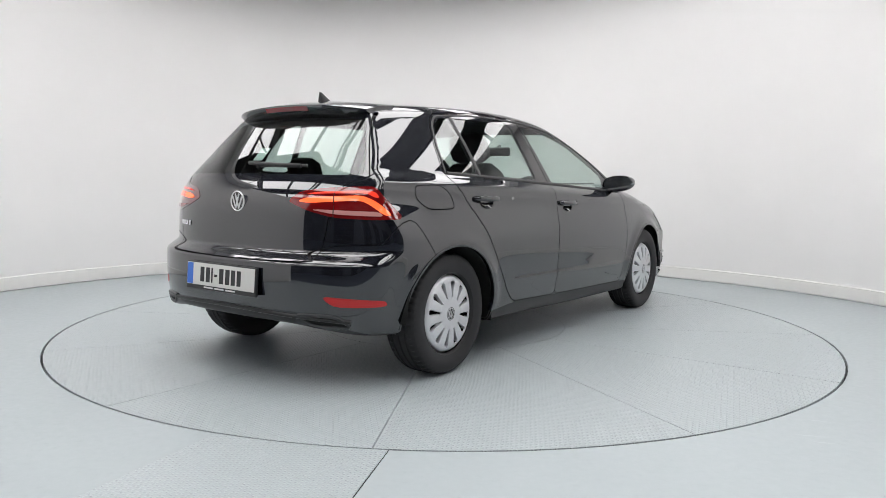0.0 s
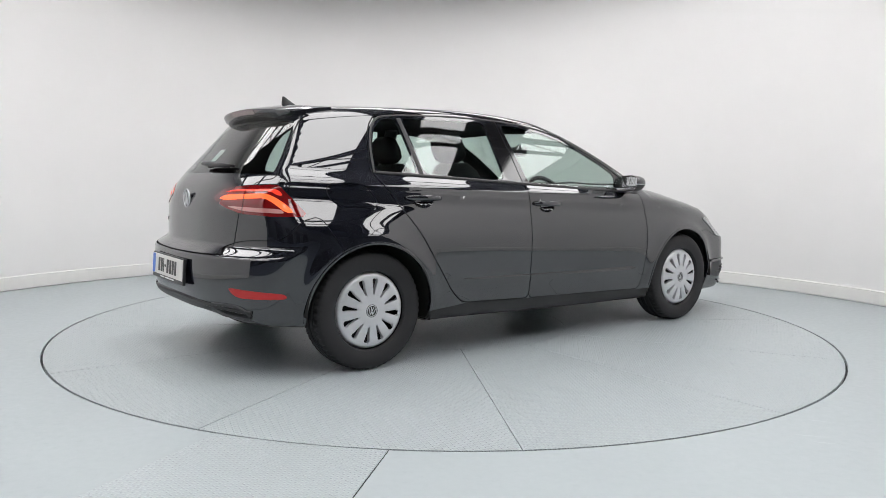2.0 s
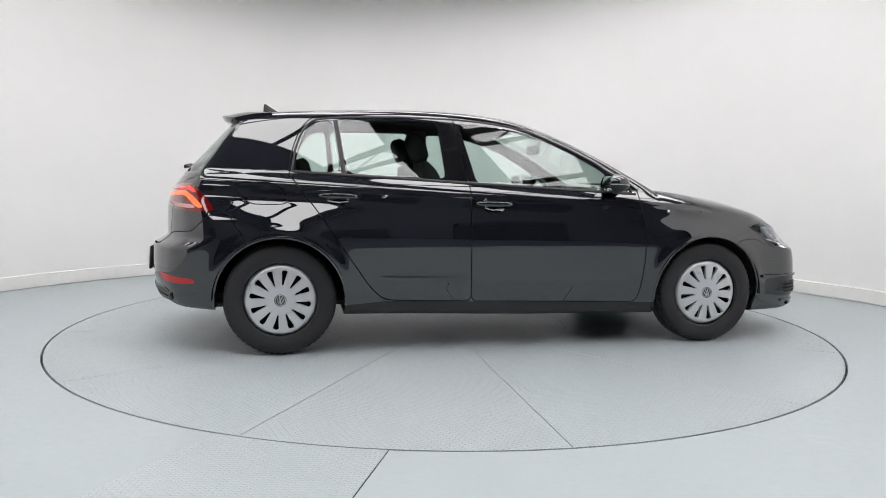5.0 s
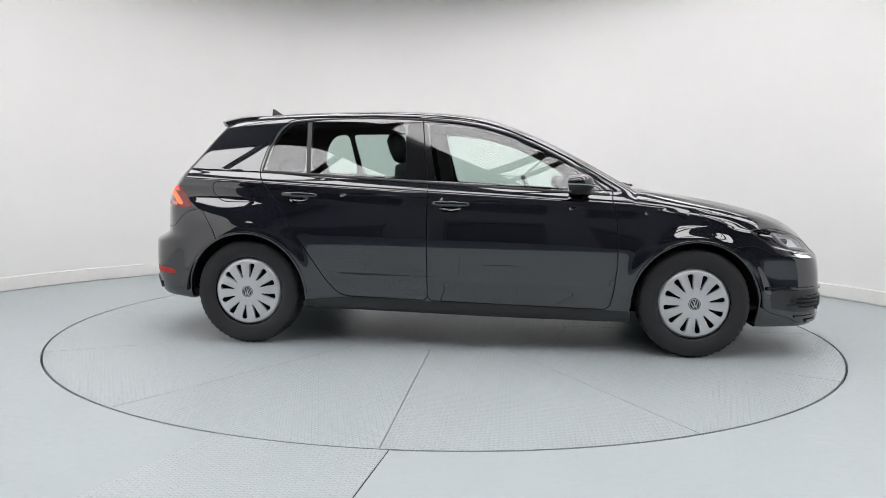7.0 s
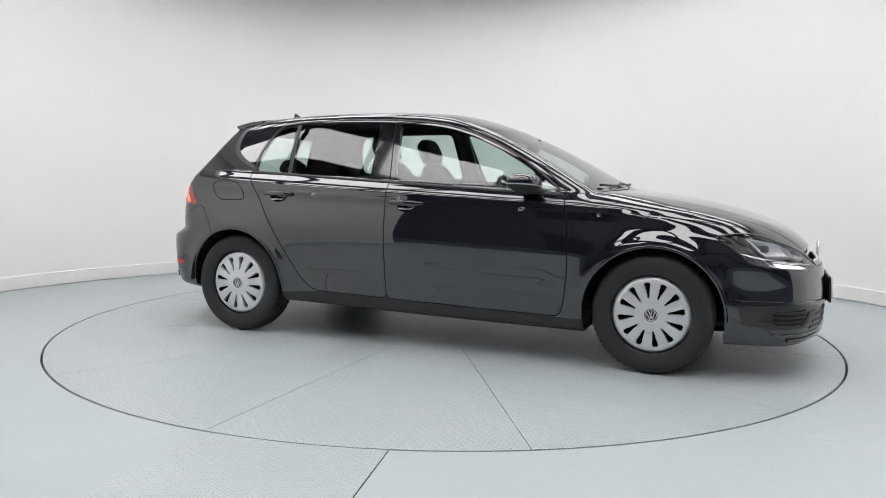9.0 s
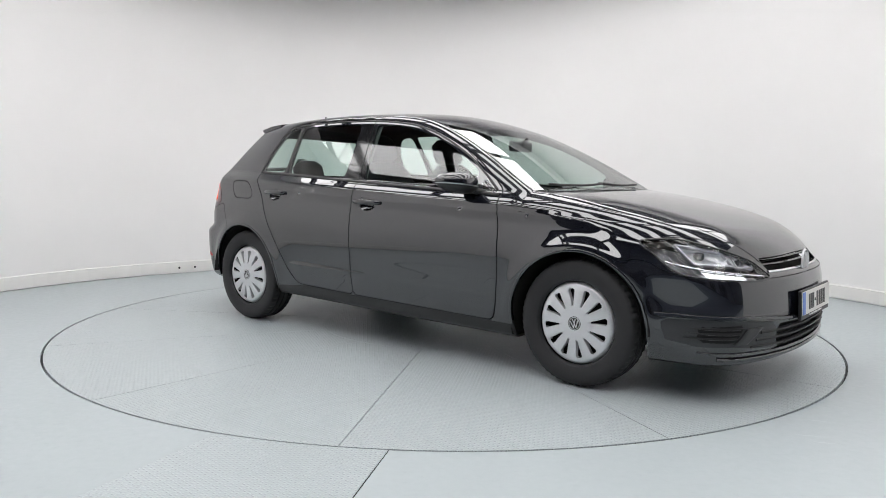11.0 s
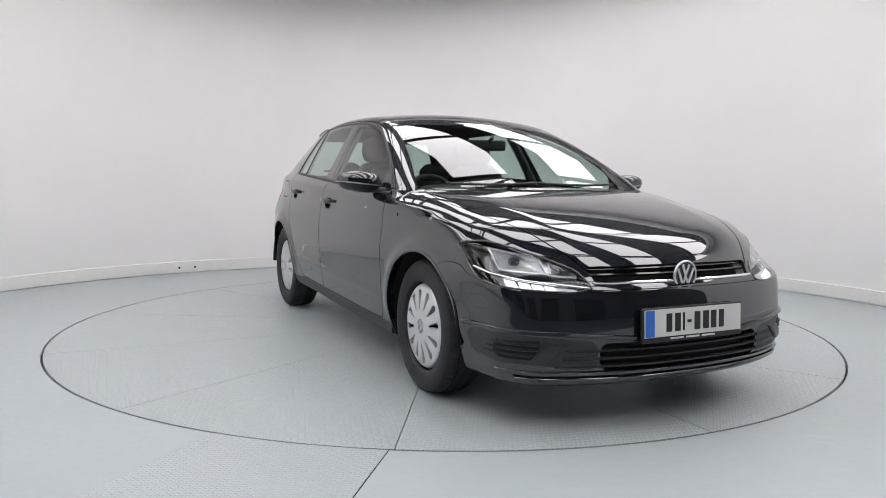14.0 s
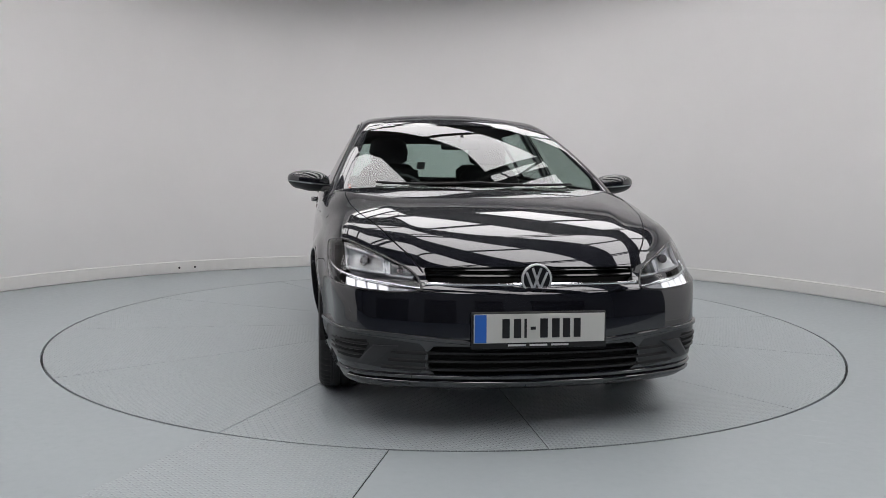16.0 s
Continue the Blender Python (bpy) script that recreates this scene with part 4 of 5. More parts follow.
def cover_mesh(count=12):
    """Plastic wheel cover: broad flat spokes between rounded slots; y is outwards."""
    bm = bmesh.new()

    def dish(r):
        return float(np.interp(r, [0, 0.03, 0.06, 0.09, 0.13, 0.17, 0.186, 0.196, 0.204], [0.030, 0.030, 0.030, 0.028, 0.024, 0.021, 0.018, 0.010, -0.008]))
    rs = [0.034, 0.055, 0.080, 0.088, 0.092, 0.100, 0.115, 0.130, 0.145, 0.158, 0.166, 0.170, 0.178, 0.186, 0.192, 0.198, 0.204]
    sec = 2 * math.pi / count

    def slot(r):
        if r < 0.0879 or r > 0.1701:
            return 0.0
        w = float(np.interp(r, [0.088, 0.092, 0.100, 0.158, 0.166, 0.170], [0.04, 0.085, 0.10, 0.185, 0.175, 0.10]))
        return w * sec
    for k in range(count):
        a0 = k * sec
        rows = []
        for r in rs:
            h = max(slot(r), 0.09 * sec)
            row = []
            for a in (-0.5 * sec, -0.38 * sec, -h - 0.008, -h, h, h + 0.008, 0.38 * sec, 0.5 * sec):
                lift = 0.0015 if abs(a) > 0.3 * sec and 0.09 < r < 0.17 else 0.0
                drop = 0.004 if abs(abs(a) - h) < 1e-9 and 0.087 < r < 0.171 else 0.0
                row.append(bm.verts.new((r * math.cos(a0 + a), dish(r) + lift - drop, r * math.sin(a0 + a))))
            rows.append(row)
        for i in range(len(rs) - 1):
            open_slot = 0.0879 <= rs[i] and rs[i + 1] <= 0.1701
            for j in range(7):
                if j == 3 and open_slot:
                    continue
                bm.faces.new((rows[i][j], rows[i][j + 1], rows[i + 1][j + 1], rows[i + 1][j]))
            if open_slot:
                for j in (3, 4):
                    p, q = rows[i][j], rows[i + 1][j]
                    pb = bm.verts.new((p.co.x, p.co.y - 0.018, p.co.z))
                    qb = bm.verts.new((q.co.x, q.co.y - 0.018, q.co.z))
                    bm.faces.new((p, q, qb, pb))
    bmesh.ops.remove_doubles(bm, verts=bm.verts, dist=1e-5)
    return bm


def badge_meshes(r):
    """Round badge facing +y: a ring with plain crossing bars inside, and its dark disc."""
    ring = spin([(r * 0.86, 0.0), (r * 0.86, r * 0.12), (r * 0.92, r * 0.16), (r, r * 0.08), (r, 0.0), (r * 0.86, 0.0)], 40, "y")
    disc = spin([(0, r * 0.05), (r * 0.88, r * 0.05), (r * 0.88, 0.0), (0, 0)], 32, "y")
    one = [(-0.66, 0.40), (-0.22, -0.66), (0.26, 0.66)]
    two = [(-x, z) for x, z in one]
    bars = None
    for chain in (one, two):
        for (x0, z0), (x1, z1) in zip(chain, chain[1:]):
            a, b = Vector((x0 * r, r * 0.09, z0 * r)), Vector((x1 * r, r * 0.09, z1 * r))
            d = b - a
            rot = Matrix.Rotation(-math.atan2(d.z, d.x), 4, "Y")
            bars = box((d.length + 0.10 * r, r * 0.09, 0.15 * r), (a + b) / 2, 0.012 * r, 1, bars, rot)
    return ring, disc, bars


def build_wheels():
    ty, cv = None, None
    for hx, hy in ((HUB_F, 0.830), (HUB_R, 0.826)):
        for sy in (-1, 1):
            w = new("wheel")
            w.parent = car
            w.location = (hx, sy * (hy - 0.085), 0.3165)
            w.rotation_euler = (0, radians(7 * hx), 0 if sy > 0 else math.pi)
            if ty is None:
                t = part("tyre", tyre_mesh(), TYRE, w, "black rubber tyre with grooved tread", angle=28)
                c = part("wheel_cover", cover_mesh(), SILVER, w, "silver plastic wheel cover with slots", angle=35)
                c.location = (0, 0.066, 0)
                d = part("brake_disc", spin([(0, 0.03), (0.150, 0.03), (0.155, 0.025), (0.2, 0.02), (0.206, 0.06), (0.206, -0.07), (0.0, -0.07)], 40, "y"), DULL, w, "dark steel rim behind the cover")
                ring, disc, bars = badge_meshes(0.031)
                h0 = part("hub_ring", ring, SILVER, w, smooth=True)
                h1 = part("hub_disc", disc, GREYPL, w)
                h2 = part("hub_emblem", bars, SILVER, w)
                for h in (h0, h1, h2):
                    h.location = (0, 0.094, 0)
                ty = (t, c, d, h0, h1, h2)
            else:
                for o in ty:
                    q = new(o.name.split(".")[0], o.data)
                    q.parent = w
                    q.location = o.location
                    if o.get("label"):
                        tagged(q, o["label"])


# ---------------- outside fittings ----------------
def handle(cx, cz, sy):
    base = on_side(cx, cz, sy)
    n = normal_at(base)
    h = new("door_handle")
    h.parent = car
    # cup behind the bar
    bm = bmesh.new()
    rows = []
    for f, dep in ((1.06, -0.001), (0.95, 0.004), (0.75, 0.013), (0.45, 0.020), (0.0, 0.022)):
        row = []
        for k in range(24):
            a = 2 * math.pi * k / 24
            p = on_side(cx + 0.062 * f * math.cos(a), cz - 0.006 + 0.034 * f * math.sin(a), sy)
            row.append(bm.verts.new(p - n * dep))
        rows.append(row)
    for r0, r1 in zip(rows, rows[1:]):
        for k in range(24):
            bm.faces.new((r0[k], r0[(k + 1) % 24], r1[(k + 1) % 24], r1[k]))
    bmesh.ops.remove_doubles(bm, verts=bm.verts, dist=1e-6)
    part("handle_cup", bm, PAINT, h, smooth=True)
    bm = bmesh.new()
    rows = []
    for i in range(17):
        t = i / 16
        x = cx + 0.112 - 0.224 * t
        lift = 0.030 * math.sin(math.pi * min(max(t, 0.0), 1.0)) ** 0.45 + 0.002
        p = on_side(x, cz + 0.012 + 0.004 * (t - 0.5), sy) + n * lift
        wz = 0.015 * (0.5 + 0.5 * math.sin(math.pi * t) ** 0.5)
        ring = []
        for k in range(12):
            a = 2 * math.pi * k / 12
            c, s_ = math.cos(a), math.sin(a)
            ring.append(bm.verts.new(p + Vector((0, 0, 1)) * (wz * math.copysign(abs(c) ** 0.6, c)) + n * (0.009 * math.copysign(abs(s_) ** 0.6, s_))))
        rows.append(ring)
    for r0, r1 in zip(rows, rows[1:]):
        for k in range(12):
            bm.faces.new((r0[k], r0[(k + 1) % 12], r1[(k + 1) % 12], r1[k]))
    bm.faces.new(rows[0])
    bm.faces.new(rows[-1])
    part("handle_bar", bm, PAINT, h, smooth=True)


def wing_mirror(sy):
    m = new("wing_mirror")
    m.parent = car
    c = Vector((0.628, sy * 0.905, 0.988))
    sx, syy, sz = 0.092, 0.118, 0.058

    def shell(lo, hi, grow):
        bm = bmesh.new()
        rows = []
        for i in range(25):
            v = lo + (hi - lo) * i / 24
            row = []
            for k in range(33):
                u = -math.pi * 0.62 + 1.24 * math.pi * k / 32
                e = lambda q, p: math.copysign(abs(q) ** p, q)
                x = max(e(math.cos(v), 0.75) * e(math.cos(u), 0.8), -0.36) * sx
                y = e(math.cos(v), 0.7) * e(math.sin(u), 0.85) * syy
                z = e(math.sin(v), 0.85) * sz
                out = y * sy / syy
                z = z * (1.0 - 0.22 * max(out, 0)) + 0.010 * out
                x = x - 0.035 * max(out, 0) ** 2
                row.append(bm.verts.new(c + Vector((x * grow, y * grow, z * grow))))
            rows.append(row)
        for r0, r1 in zip(rows, rows[1:]):
            for k in range(32):
                bm.faces.new((r0[k], r0[k + 1], r1[k + 1], r1[k]))
        bmesh.ops.remove_doubles(bm, verts=bm.verts, dist=1e-6)
        return bm
    part("cap", shell(-0.18, math.pi / 2, 1.0), PAINT, m, smooth=True)
    part("lower_housing", shell(-math.pi / 2, -0.20, 0.985), PLASTIC, m, smooth=True)
    part("indicator", shell(-0.22, -0.11, 1.006), LAMPSILVER, m, "pale grey indicator strip", smooth=True)
    bm = bmesh.new()
    ring = [bm.verts.new(c + Vector((-0.028, sy * 0.0 + 0.104 * math.copysign(abs(math.cos(a)) ** 0.7, math.cos(a)), 0.049 * math.copysign(abs(math.sin(a)) ** 0.7, math.sin(a))))) for a in np.linspace(0, 2 * math.pi, 32, endpoint=False)]
    bm.faces.new(ring)
    part("mirror_glass", bm, CHROME, m)
    a, b = on_side(0.71, 0.950, sy), c + Vector((0.03, -sy * 0.060, -0.040))
    bm = None
    bm = tube([a + Vector((0.02, -sy * 0.02, -0.012)), a.lerp(b, 0.5) + Vector((0, 0, -0.006)), b], 0.017, 12)
    part("mirror_foot", bm, PLASTIC, m, smooth=True)


def plate_on(center, n_dir, wide=0.52, high=0.111):
    """Number plate facing +/-x: frame, white plate, blue band and plain bars for the characters."""
    pl = new("number_plate")
    pl.parent = car
    pl.location = center
    pl.rotation_euler = (0, radians(-3 if n_dir > 0 else -4), 0 if n_dir > 0 else math.pi)
    part("plate_holder", box((0.014, wide + 0.018, high + 0.030), (-0.006, 0, -0.008), 0.004), PLASTIC, pl)
    part("plate", box((0.004, wide, high), (0.004, 0, 0.0), 0.001), PLATE, pl, "pale reflective number plate")
    part("blue_band", box((0.004, 0.046, high - 0.004), (0.0052, -wide / 2 + 0.026, 0.0)), PLATEBLUE, pl)
    for k, (x, w, h, z) in enumerate(((-0.135, 0.036, 0.074, 0), (-0.090, 0.036, 0.074, 0), (-0.058, 0.012, 0.074, 0), (-0.028, 0.026, 0.012, 0), (0.015, 0.038, 0.074, 0), (0.062, 0.038, 0.074, 0), (0.105, 0.036, 0.074, 0), (0.148, 0.034, 0.074, 0))):
        part("character_bar", box((0.002, w * 0.8, h), (0.0070, x, z)), INK, pl)
    for k in range(3):
        part("print_bar", box((0.002, 0.07, 0.007), (0.0020, -0.09 + 0.085 * k, -high / 2 - 0.010)), PALEINK, pl)
    return pl


def round_badge(center, facing, r, tilt=0.0):
    b = new("badge")
    b.parent = car
    b.location = center
    b.rotation_euler = (0, radians(tilt), radians(-90 if facing > 0 else 90))
    ring, disc, bars = badge_meshes(r)
    part("ring", ring, BADGE, b, "chrome ring", smooth=True)
    part("disc", disc, GLOSS, b)
    part("emblem", bars, BADGE, b, "chrome crossing bars")


def slab(corners, proud, thick, name, mat, parent, sy=1, label="", face=1, n=8):
    """A thin moulded plate that follows the nose (face 1) or the tail (face -1); corners are (y, z)."""
    (ya, za), (yb, zb), (yc, zc), (yd, zd) = corners
    put = on_front if face > 0 else on_rear
    bm = bmesh.new()
    lo, hi = [], []
    for i in range(n + 1):
        f = i / n
        r_lo, r_hi = [], []
        for j in range(5):
            g = j / 4
            y = (ya + (yb - ya) * f) * (1 - g) + (yd + (yc - yd) * f) * g
            z = (za + (zb - za) * f) * (1 - g) + (zd + (zc - zd) * f) * g
            p = put(sy * y, z)
            q = normal_at(p)
            inset = 0.0 if 0 < i < n and 0 < j < 4 else 0.3
            r_hi.append(bm.verts.new(p + q * (proud - thick * inset)))
            r_lo.append(bm.verts.new(p + q * (proud - thick)))
        hi.append(r_hi)
        lo.append(r_lo)
    for i in range(n):
        for j in range(4):
            bm.faces.new((hi[i][j], hi[i][j + 1], hi[i + 1][j + 1], hi[i + 1][j]))
            bm.faces.new((lo[i][j], lo[i][j + 1], lo[i + 1][j + 1], lo[i + 1][j]))
        for j in (0, 4):
            bm.faces.new((hi[i][j], hi[i + 1][j], lo[i + 1][j], lo[i][j]))
    for i in (0, n):
        for j in range(4):
            bm.faces.new((hi[i][j], hi[i][j + 1], lo[i][j + 1], lo[i][j]))
    return part(name, bm, mat, parent, label, angle=40)


def bowl(corners, deep, parent, sy):
    """Fluted reflector bowl of a lamp chamber, with the bulb shield in its middle."""
    (ya, za), (yb, zb), (yc, zc), (yd, zd) = corners
    bm = bmesh.new()
    rows = []
    n, m = 16, 8
    for i in range(n + 1):
        f = i / n
        row = []
        for j in range(m + 1):
            g = j / m
            y = (ya + (yb - ya) * f) * (1 - g) + (yd + (yc - yd) * f) * g
            z = (za + (zb - za) * f) * (1 - g) + (zd + (zc - zd) * f) * g
            p = on_front(sy * y, z)
            sunk = (1 - (2 * f - 1) ** 4) * (1 - (2 * g - 1) ** 4)
            row.append(bm.verts.new(p - normal_at(p) * 0.024 - Vector((deep * sunk + 0.003 * (i % 2) * sunk, 0, 0))))
        rows.append(row)
    for r0, r1 in zip(rows, rows[1:]):
        for k in range(m):
            bm.faces.new((r0[k], r0[k + 1], r1[k + 1], r1[k]))
    part("reflector", bm, MIRRORED, parent, "silvered fluted lamp reflector", angle=60)
    y, z = (ya + yb + yc + yd) / 4, (za + zb + zc + zd) / 4
    p = on_front(sy * y, z)
    r = abs(za - zd) * 0.24
    bm = spin([(0, 0.012), (r * 0.7, 0.009), (r, 0.0), (r * 0.9, -0.03), (0, -0.03)], 18, "x", at=p - normal_at(p) * 0.02 - Vector((deep * 0.55, 0, 0)))
    part("bulb", bm, GREYPL, parent, "dark bulb shield", smooth=True)


def headlamp_insides(sy):
    h = new("headlight")
    h.parent = car
    F = body.F[body.tags == "headlight"]
    idx, inv = np.unique(F, return_inverse=True)
    P = body.P[idx].copy()
    N = gradient(g_body, P)
    N /= np.linalg.norm(N, axis=1, keepdims=True)
    Fi = inv.reshape(-1, 3)
    if sy < 0:
        P[:, 1] *= -1
        N[:, 1] *= -1
        Fi = Fi[:, ::-1]
    lens = mesh_object("lens", P, Fi, CLEAR, h, "clear headlight lens", N)
    lens.visible_shadow = False

    # dark seal round the lens
    rim_line = rounded(HEADLIGHT, 2)
    rim_line = np.concatenate([rim_line, rim_line[:1]])
    ribbon([on_nose_corner(u, z, sy) for u, z in rim_line], 0.0042, 0.003, "lens_seal", GLOSS, h, sink=0.03)
    # bright light line, and four lit daytime lamps under it
    line = [on_nose_corner(u, float(np.interp(u, [-1.146, -1.033, -0.89, -0.75, -0.64], [0.592, 0.604, 0.617, 0.634, 0.655])), sy) for u in np.linspace(-1.15, -0.66, 28)]
    ribbon([p - normal_at(p) * 0.014 for p in line], 0.0045, 0.004, "light_line", CHROME, h, "bright chrome strip")
    slab([(0.755, 0.620), (0.50, 0.600), (0.50, 0.578), (0.735, 0.592)], -0.034, 0.004, "lower_strip", LAMPSILVER, h, sy, "satin silver strip under the light line")
    for k in range(4):
        y0 = 0.742 - 0.043 * k
        z0, z1 = 0.621 - 0.0055 * k, 0.589 - 0.0035 * k
        slab([(y0, z0), (y0 - 0.034, z0 - 0.005), (y0 - 0.034, z1 - 0.003), (y0, z1)], -0.020, 0.006, "daytime_lamp", LED, h, sy, "lit white daytime lamp")
    # two lamp chambers: silvered bowls in pale frames
    for cell, deep in (([(0.742, 0.733), (0.592, 0.699), (0.586, 0.640), (0.738, 0.652)], 0.055), ([(0.566, 0.686), (0.474, 0.650), (0.482, 0.626), (0.570, 0.634)], 0.040)):
        bowl(cell, deep, h, sy)
        edge = []
        for (y0, z0), (y1, z1) in zip(cell, cell[1:] + cell[:1]):
            edge += [on_front(sy * (y0 + (y1 - y0) * k / 8), z0 + (z1 - z0) * k / 8) for k in range(8)]
        edge.append(edge[0])
        ribbon([p - normal_at(p) * 0.022 for p in edge], 0.005, 0.006, "chamber_frame", LAMPSILVER, h, "satin silver frame of the lamp chamber", sink=0.012)
    slab([(0.588, 0.697), (0.570, 0.690), (0.574, 0.632), (0.584, 0.638)], -0.018, 0.012, "bezel", LAMPSILVER, h, sy, "satin silver bezel blade")


def tail_lamp(sy):
    t = new("tail_light")
    t.parent = car
    tagged(t, "lit red tail light")
    for name, tag, mat, off, lab in (("lens", "taillight", RED, 0.002, "deep red lens"), ("light_bar", "glow_bar", AMBER, 0.004, "lit orange-red light bar"),
                                     ("upper_bar", "glow_top", REDGLOW, 0.004, "lit red light bar"), ("pale_bar", "pale_bar", PALE, 0.004, "pale reversing lamp strip")):
        emit(name, body, tag, mat, t, sides=(sy,), off=off, label=lab)


def spoiler():
    bm = bmesh.new()
    rows = []
    n = 40
    for i in range(n + 1):
        y = -0.485 + 0.97 * i / n
        a = abs(y) / 0.50
        xt = -1.668 + 0.11 * a ** 4
        zt = float(top(np.array([-1.56]), np.array([y]))[0]) - 0.010
        xf = -1.36
        zf = top(np.array([xf]), np.array([y]))[0] + 0.003
        end = 1 - max(0, (a - 0.80) / 0.20) ** 2 * 0.7
        rows.append([bm.verts.new(p) for p in ((xf, y, zf - 0.012), (xf, y, zf), (xf * 0.5 + xt * 0.5, y, (zf + zt) / 2 + 0.012 * end), (xt + 0.03, y, zt + 0.006), (xt, y, zt - 0.002), (xt - 0.002, y, zt - 0.010),
                                               (xt + 0.012, y, zt - 0.036 * end), (xt + 0.05, y, zt - 0.052 * end), (xt + 0.11, y, zt - 0.056 * end))])
    for r0, r1 in zip(rows, rows[1:]):
        for k in range(8):
            bm.faces.new((r0[k], r0[k + 1], r1[k + 1], r1[k]))
    bm.faces.new(rows[0])
    bm.faces.new(rows[-1])
    s = part("roof_spoiler", bm, PAINT, car, angle=40)
    bm = bmesh.new()
    rows = []
    for i in range(21):
        y = -0.16 + 0.32 * i / 20
        a = abs(y) / 0.50
        xt, zt = -1.668 + 0.11 * a ** 4, float(top(np.array([-1.56]), np.array([y]))[0]) - 0.010
        rows.append([bm.verts.new(p) for p in ((xt + 0.004, y, zt - 0.010), (xt - 0.003, y, zt - 0.010), (xt + 0.008, y, zt - 0.033), (xt + 0.02, y, zt - 0.033))])
    for r0, r1 in zip(rows, rows[1:]):
        for k in range(3):
            bm.faces.new((r0[k], r0[k + 1], r1[k + 1], r1[k]))
    part("brake_light", bm, RED, s, "dark red high brake light")


def build_fittings():
    for sy in (-1, 1):
        for cx, cz in HANDLES:
            handle(cx, cz, sy)
        wing_mirror(sy)
        headlamp_insides(sy)
        tail_lamp(sy)
        # seal along the foot of the side windows, and round the glass
        belt = [on_side(x, 0.972 - 0.053 * x, sy) for x in np.linspace(-1.235, 0.82, 60)]
        ribbon(belt, 0.0085, 0.006, "window_seal", PLASTIC, car)
        frame_line = rounded([(-1.245, 1.035), (-1.235, 1.10), (-1.224, 1.175), (-1.178, 1.288), (-1.12, 1.345), (-0.96, 1.361), (-0.62, 1.372), (-0.29, 1.366), (-0.10, 1.352), (0.075, 1.327), (0.24, 1.280), (0.405, 1.210), (0.57, 1.125), (0.70, 1.035), (0.80, 0.955)], 2, False)
        ribbon([on_side(x, z, sy) for x, z in frame_line], 0.006, 0.004, "window_frame_seal", PLASTIC, car)
        ribbon([on_side(-0.953 - 0.038 * t, 1.032 + 0.31 * t, sy) for t in np.linspace(0, 1, 12)], 0.013, 0.003, "quarter_divider", PLASTIC, car)
        # wheel arch lips
        for hx in (HUB_F, HUB_R):
            ribbon([on_side(hx + 0.366 * math.cos(radians(a)), HUB_Z + 0.366 * math.sin(radians(a)), sy) for a in range(-4, 185, 4)], 0.007, 0.003, "arch_lip", PAINT, car, sink=0.02)
    # grille slats and chrome line
    for z in (0.626, 0.648):
        ribbon([on_front(y, z) - Vector((0.022, 0, 0)) for y in np.linspace(-0.425, 0.425, 33)], 0.006, 0.008, "grille_slat", GLOSS, car)
    ribbon([on_front(y, 0.600) for y in np.linspace(-0.432, 0.432, 41)], 0.0062, 0.006, "grille_chrome_strip", CHROME, car, "bright chrome strip across the grille")
    for z in (0.274, 0.306, 0.338):
        ribbon([on_front(y, z) - Vector((0.012, 0, 0)) for y in np.linspace(-0.56, 0.56, 33)], 0.0060, 0.014, "lower_grille_bar", INTAKE, car)
    for sy in (-1, 1):
        slab([(0.792, 0.372), (0.640, 0.381), (0.680, 0.300), (0.775, 0.296)], 0.003, 0.010, "insert_recess", DULL, car, sy, "black recess beside the lower grille")
        for z in (0.318, 0.340, 0.362):
            ribbon([on_front(sy * y, z + 0.004 * (0.79 - y)) for y in np.linspace(0.645 + 0.6 * (0.362 - z), 0.785, 10)], 0.0055, 0.008, "insert_louvre", PLASTIC, car, taper=True)
        slab([(0.632, 0.360), (0.538, 0.362), (0.628, 0.292), (0.690, 0.290)], 0.013, 0.018, "insert_blade", GREYPL, car, sy, "satin grey angled blade")
        for z in (0.276, 0.306, 0.337):
            ribbon([on_front(sy * y, z) for y in np.linspace(0.43, 0.60 - 0.9 * (z - 0.276), 10)], 0.0070, 0.006, "insert_bar", INTAKE, car)
    ribbon([on_front(y, 0.392 - 0.02 * math.cos(math.pi * min(abs(y) / 0.8, 1))) for y in np.linspace(-0.82, 0.82, 61)], 0.009, 0.012, "bumper_crease", PAINT, car, taper=False)
    ribbon([on_front(y, 0.247) for y in np.linspace(-0.76, 0.76, 51)], 0.007, 0.010, "intake_edge", PAINT, car)
    ribbon([on_front(y, 0.222) for y in np.linspace(-0.72, 0.72, 41)], 0.010, 0.012, "front_lip", PAINT, car)
    ribbon([on_rear(y, 0.372 - 0.06 * abs(y) ** 2) for y in np.linspace(-0.70, 0.70, 41)], 0.009, 0.010, "bumper_ridge", PLASTIC, car)
    for sy in (-1, 1):
        slab([(0.487, 0.362), (0.640, 0.360), (0.690, 0.318), (0.530, 0.326)], 0.003, 0.010, "rear_vent", DULL, car, sy, "black dummy vent", -1)
        vent = [(0.468, 0.368), (0.56, 0.371), (0.650, 0.367), (0.705, 0.314), (0.62, 0.316), (0.520, 0.318), (0.468, 0.368)]
        ribbon([on_rear(sy * y, z) for y, z in rounded(vent, 2, False)], 0.0075, 0.010, "vent_frame", GREYPL, car)
    slab([(0.440, 0.360), (-0.440, 0.360), (-0.452, 0.330), (0.452, 0.330)], 0.004, 0.012, "valance_insert", PLASTIC, car, 1, "black lower bumper insert", -1, 24)
    # plates, badges
    pf = on_front(0.0, 0.445)
    plate_on((pf.x + 0.018, 0.0, 0.441), 1)
    pr = on_rear(0.0, 0.515)
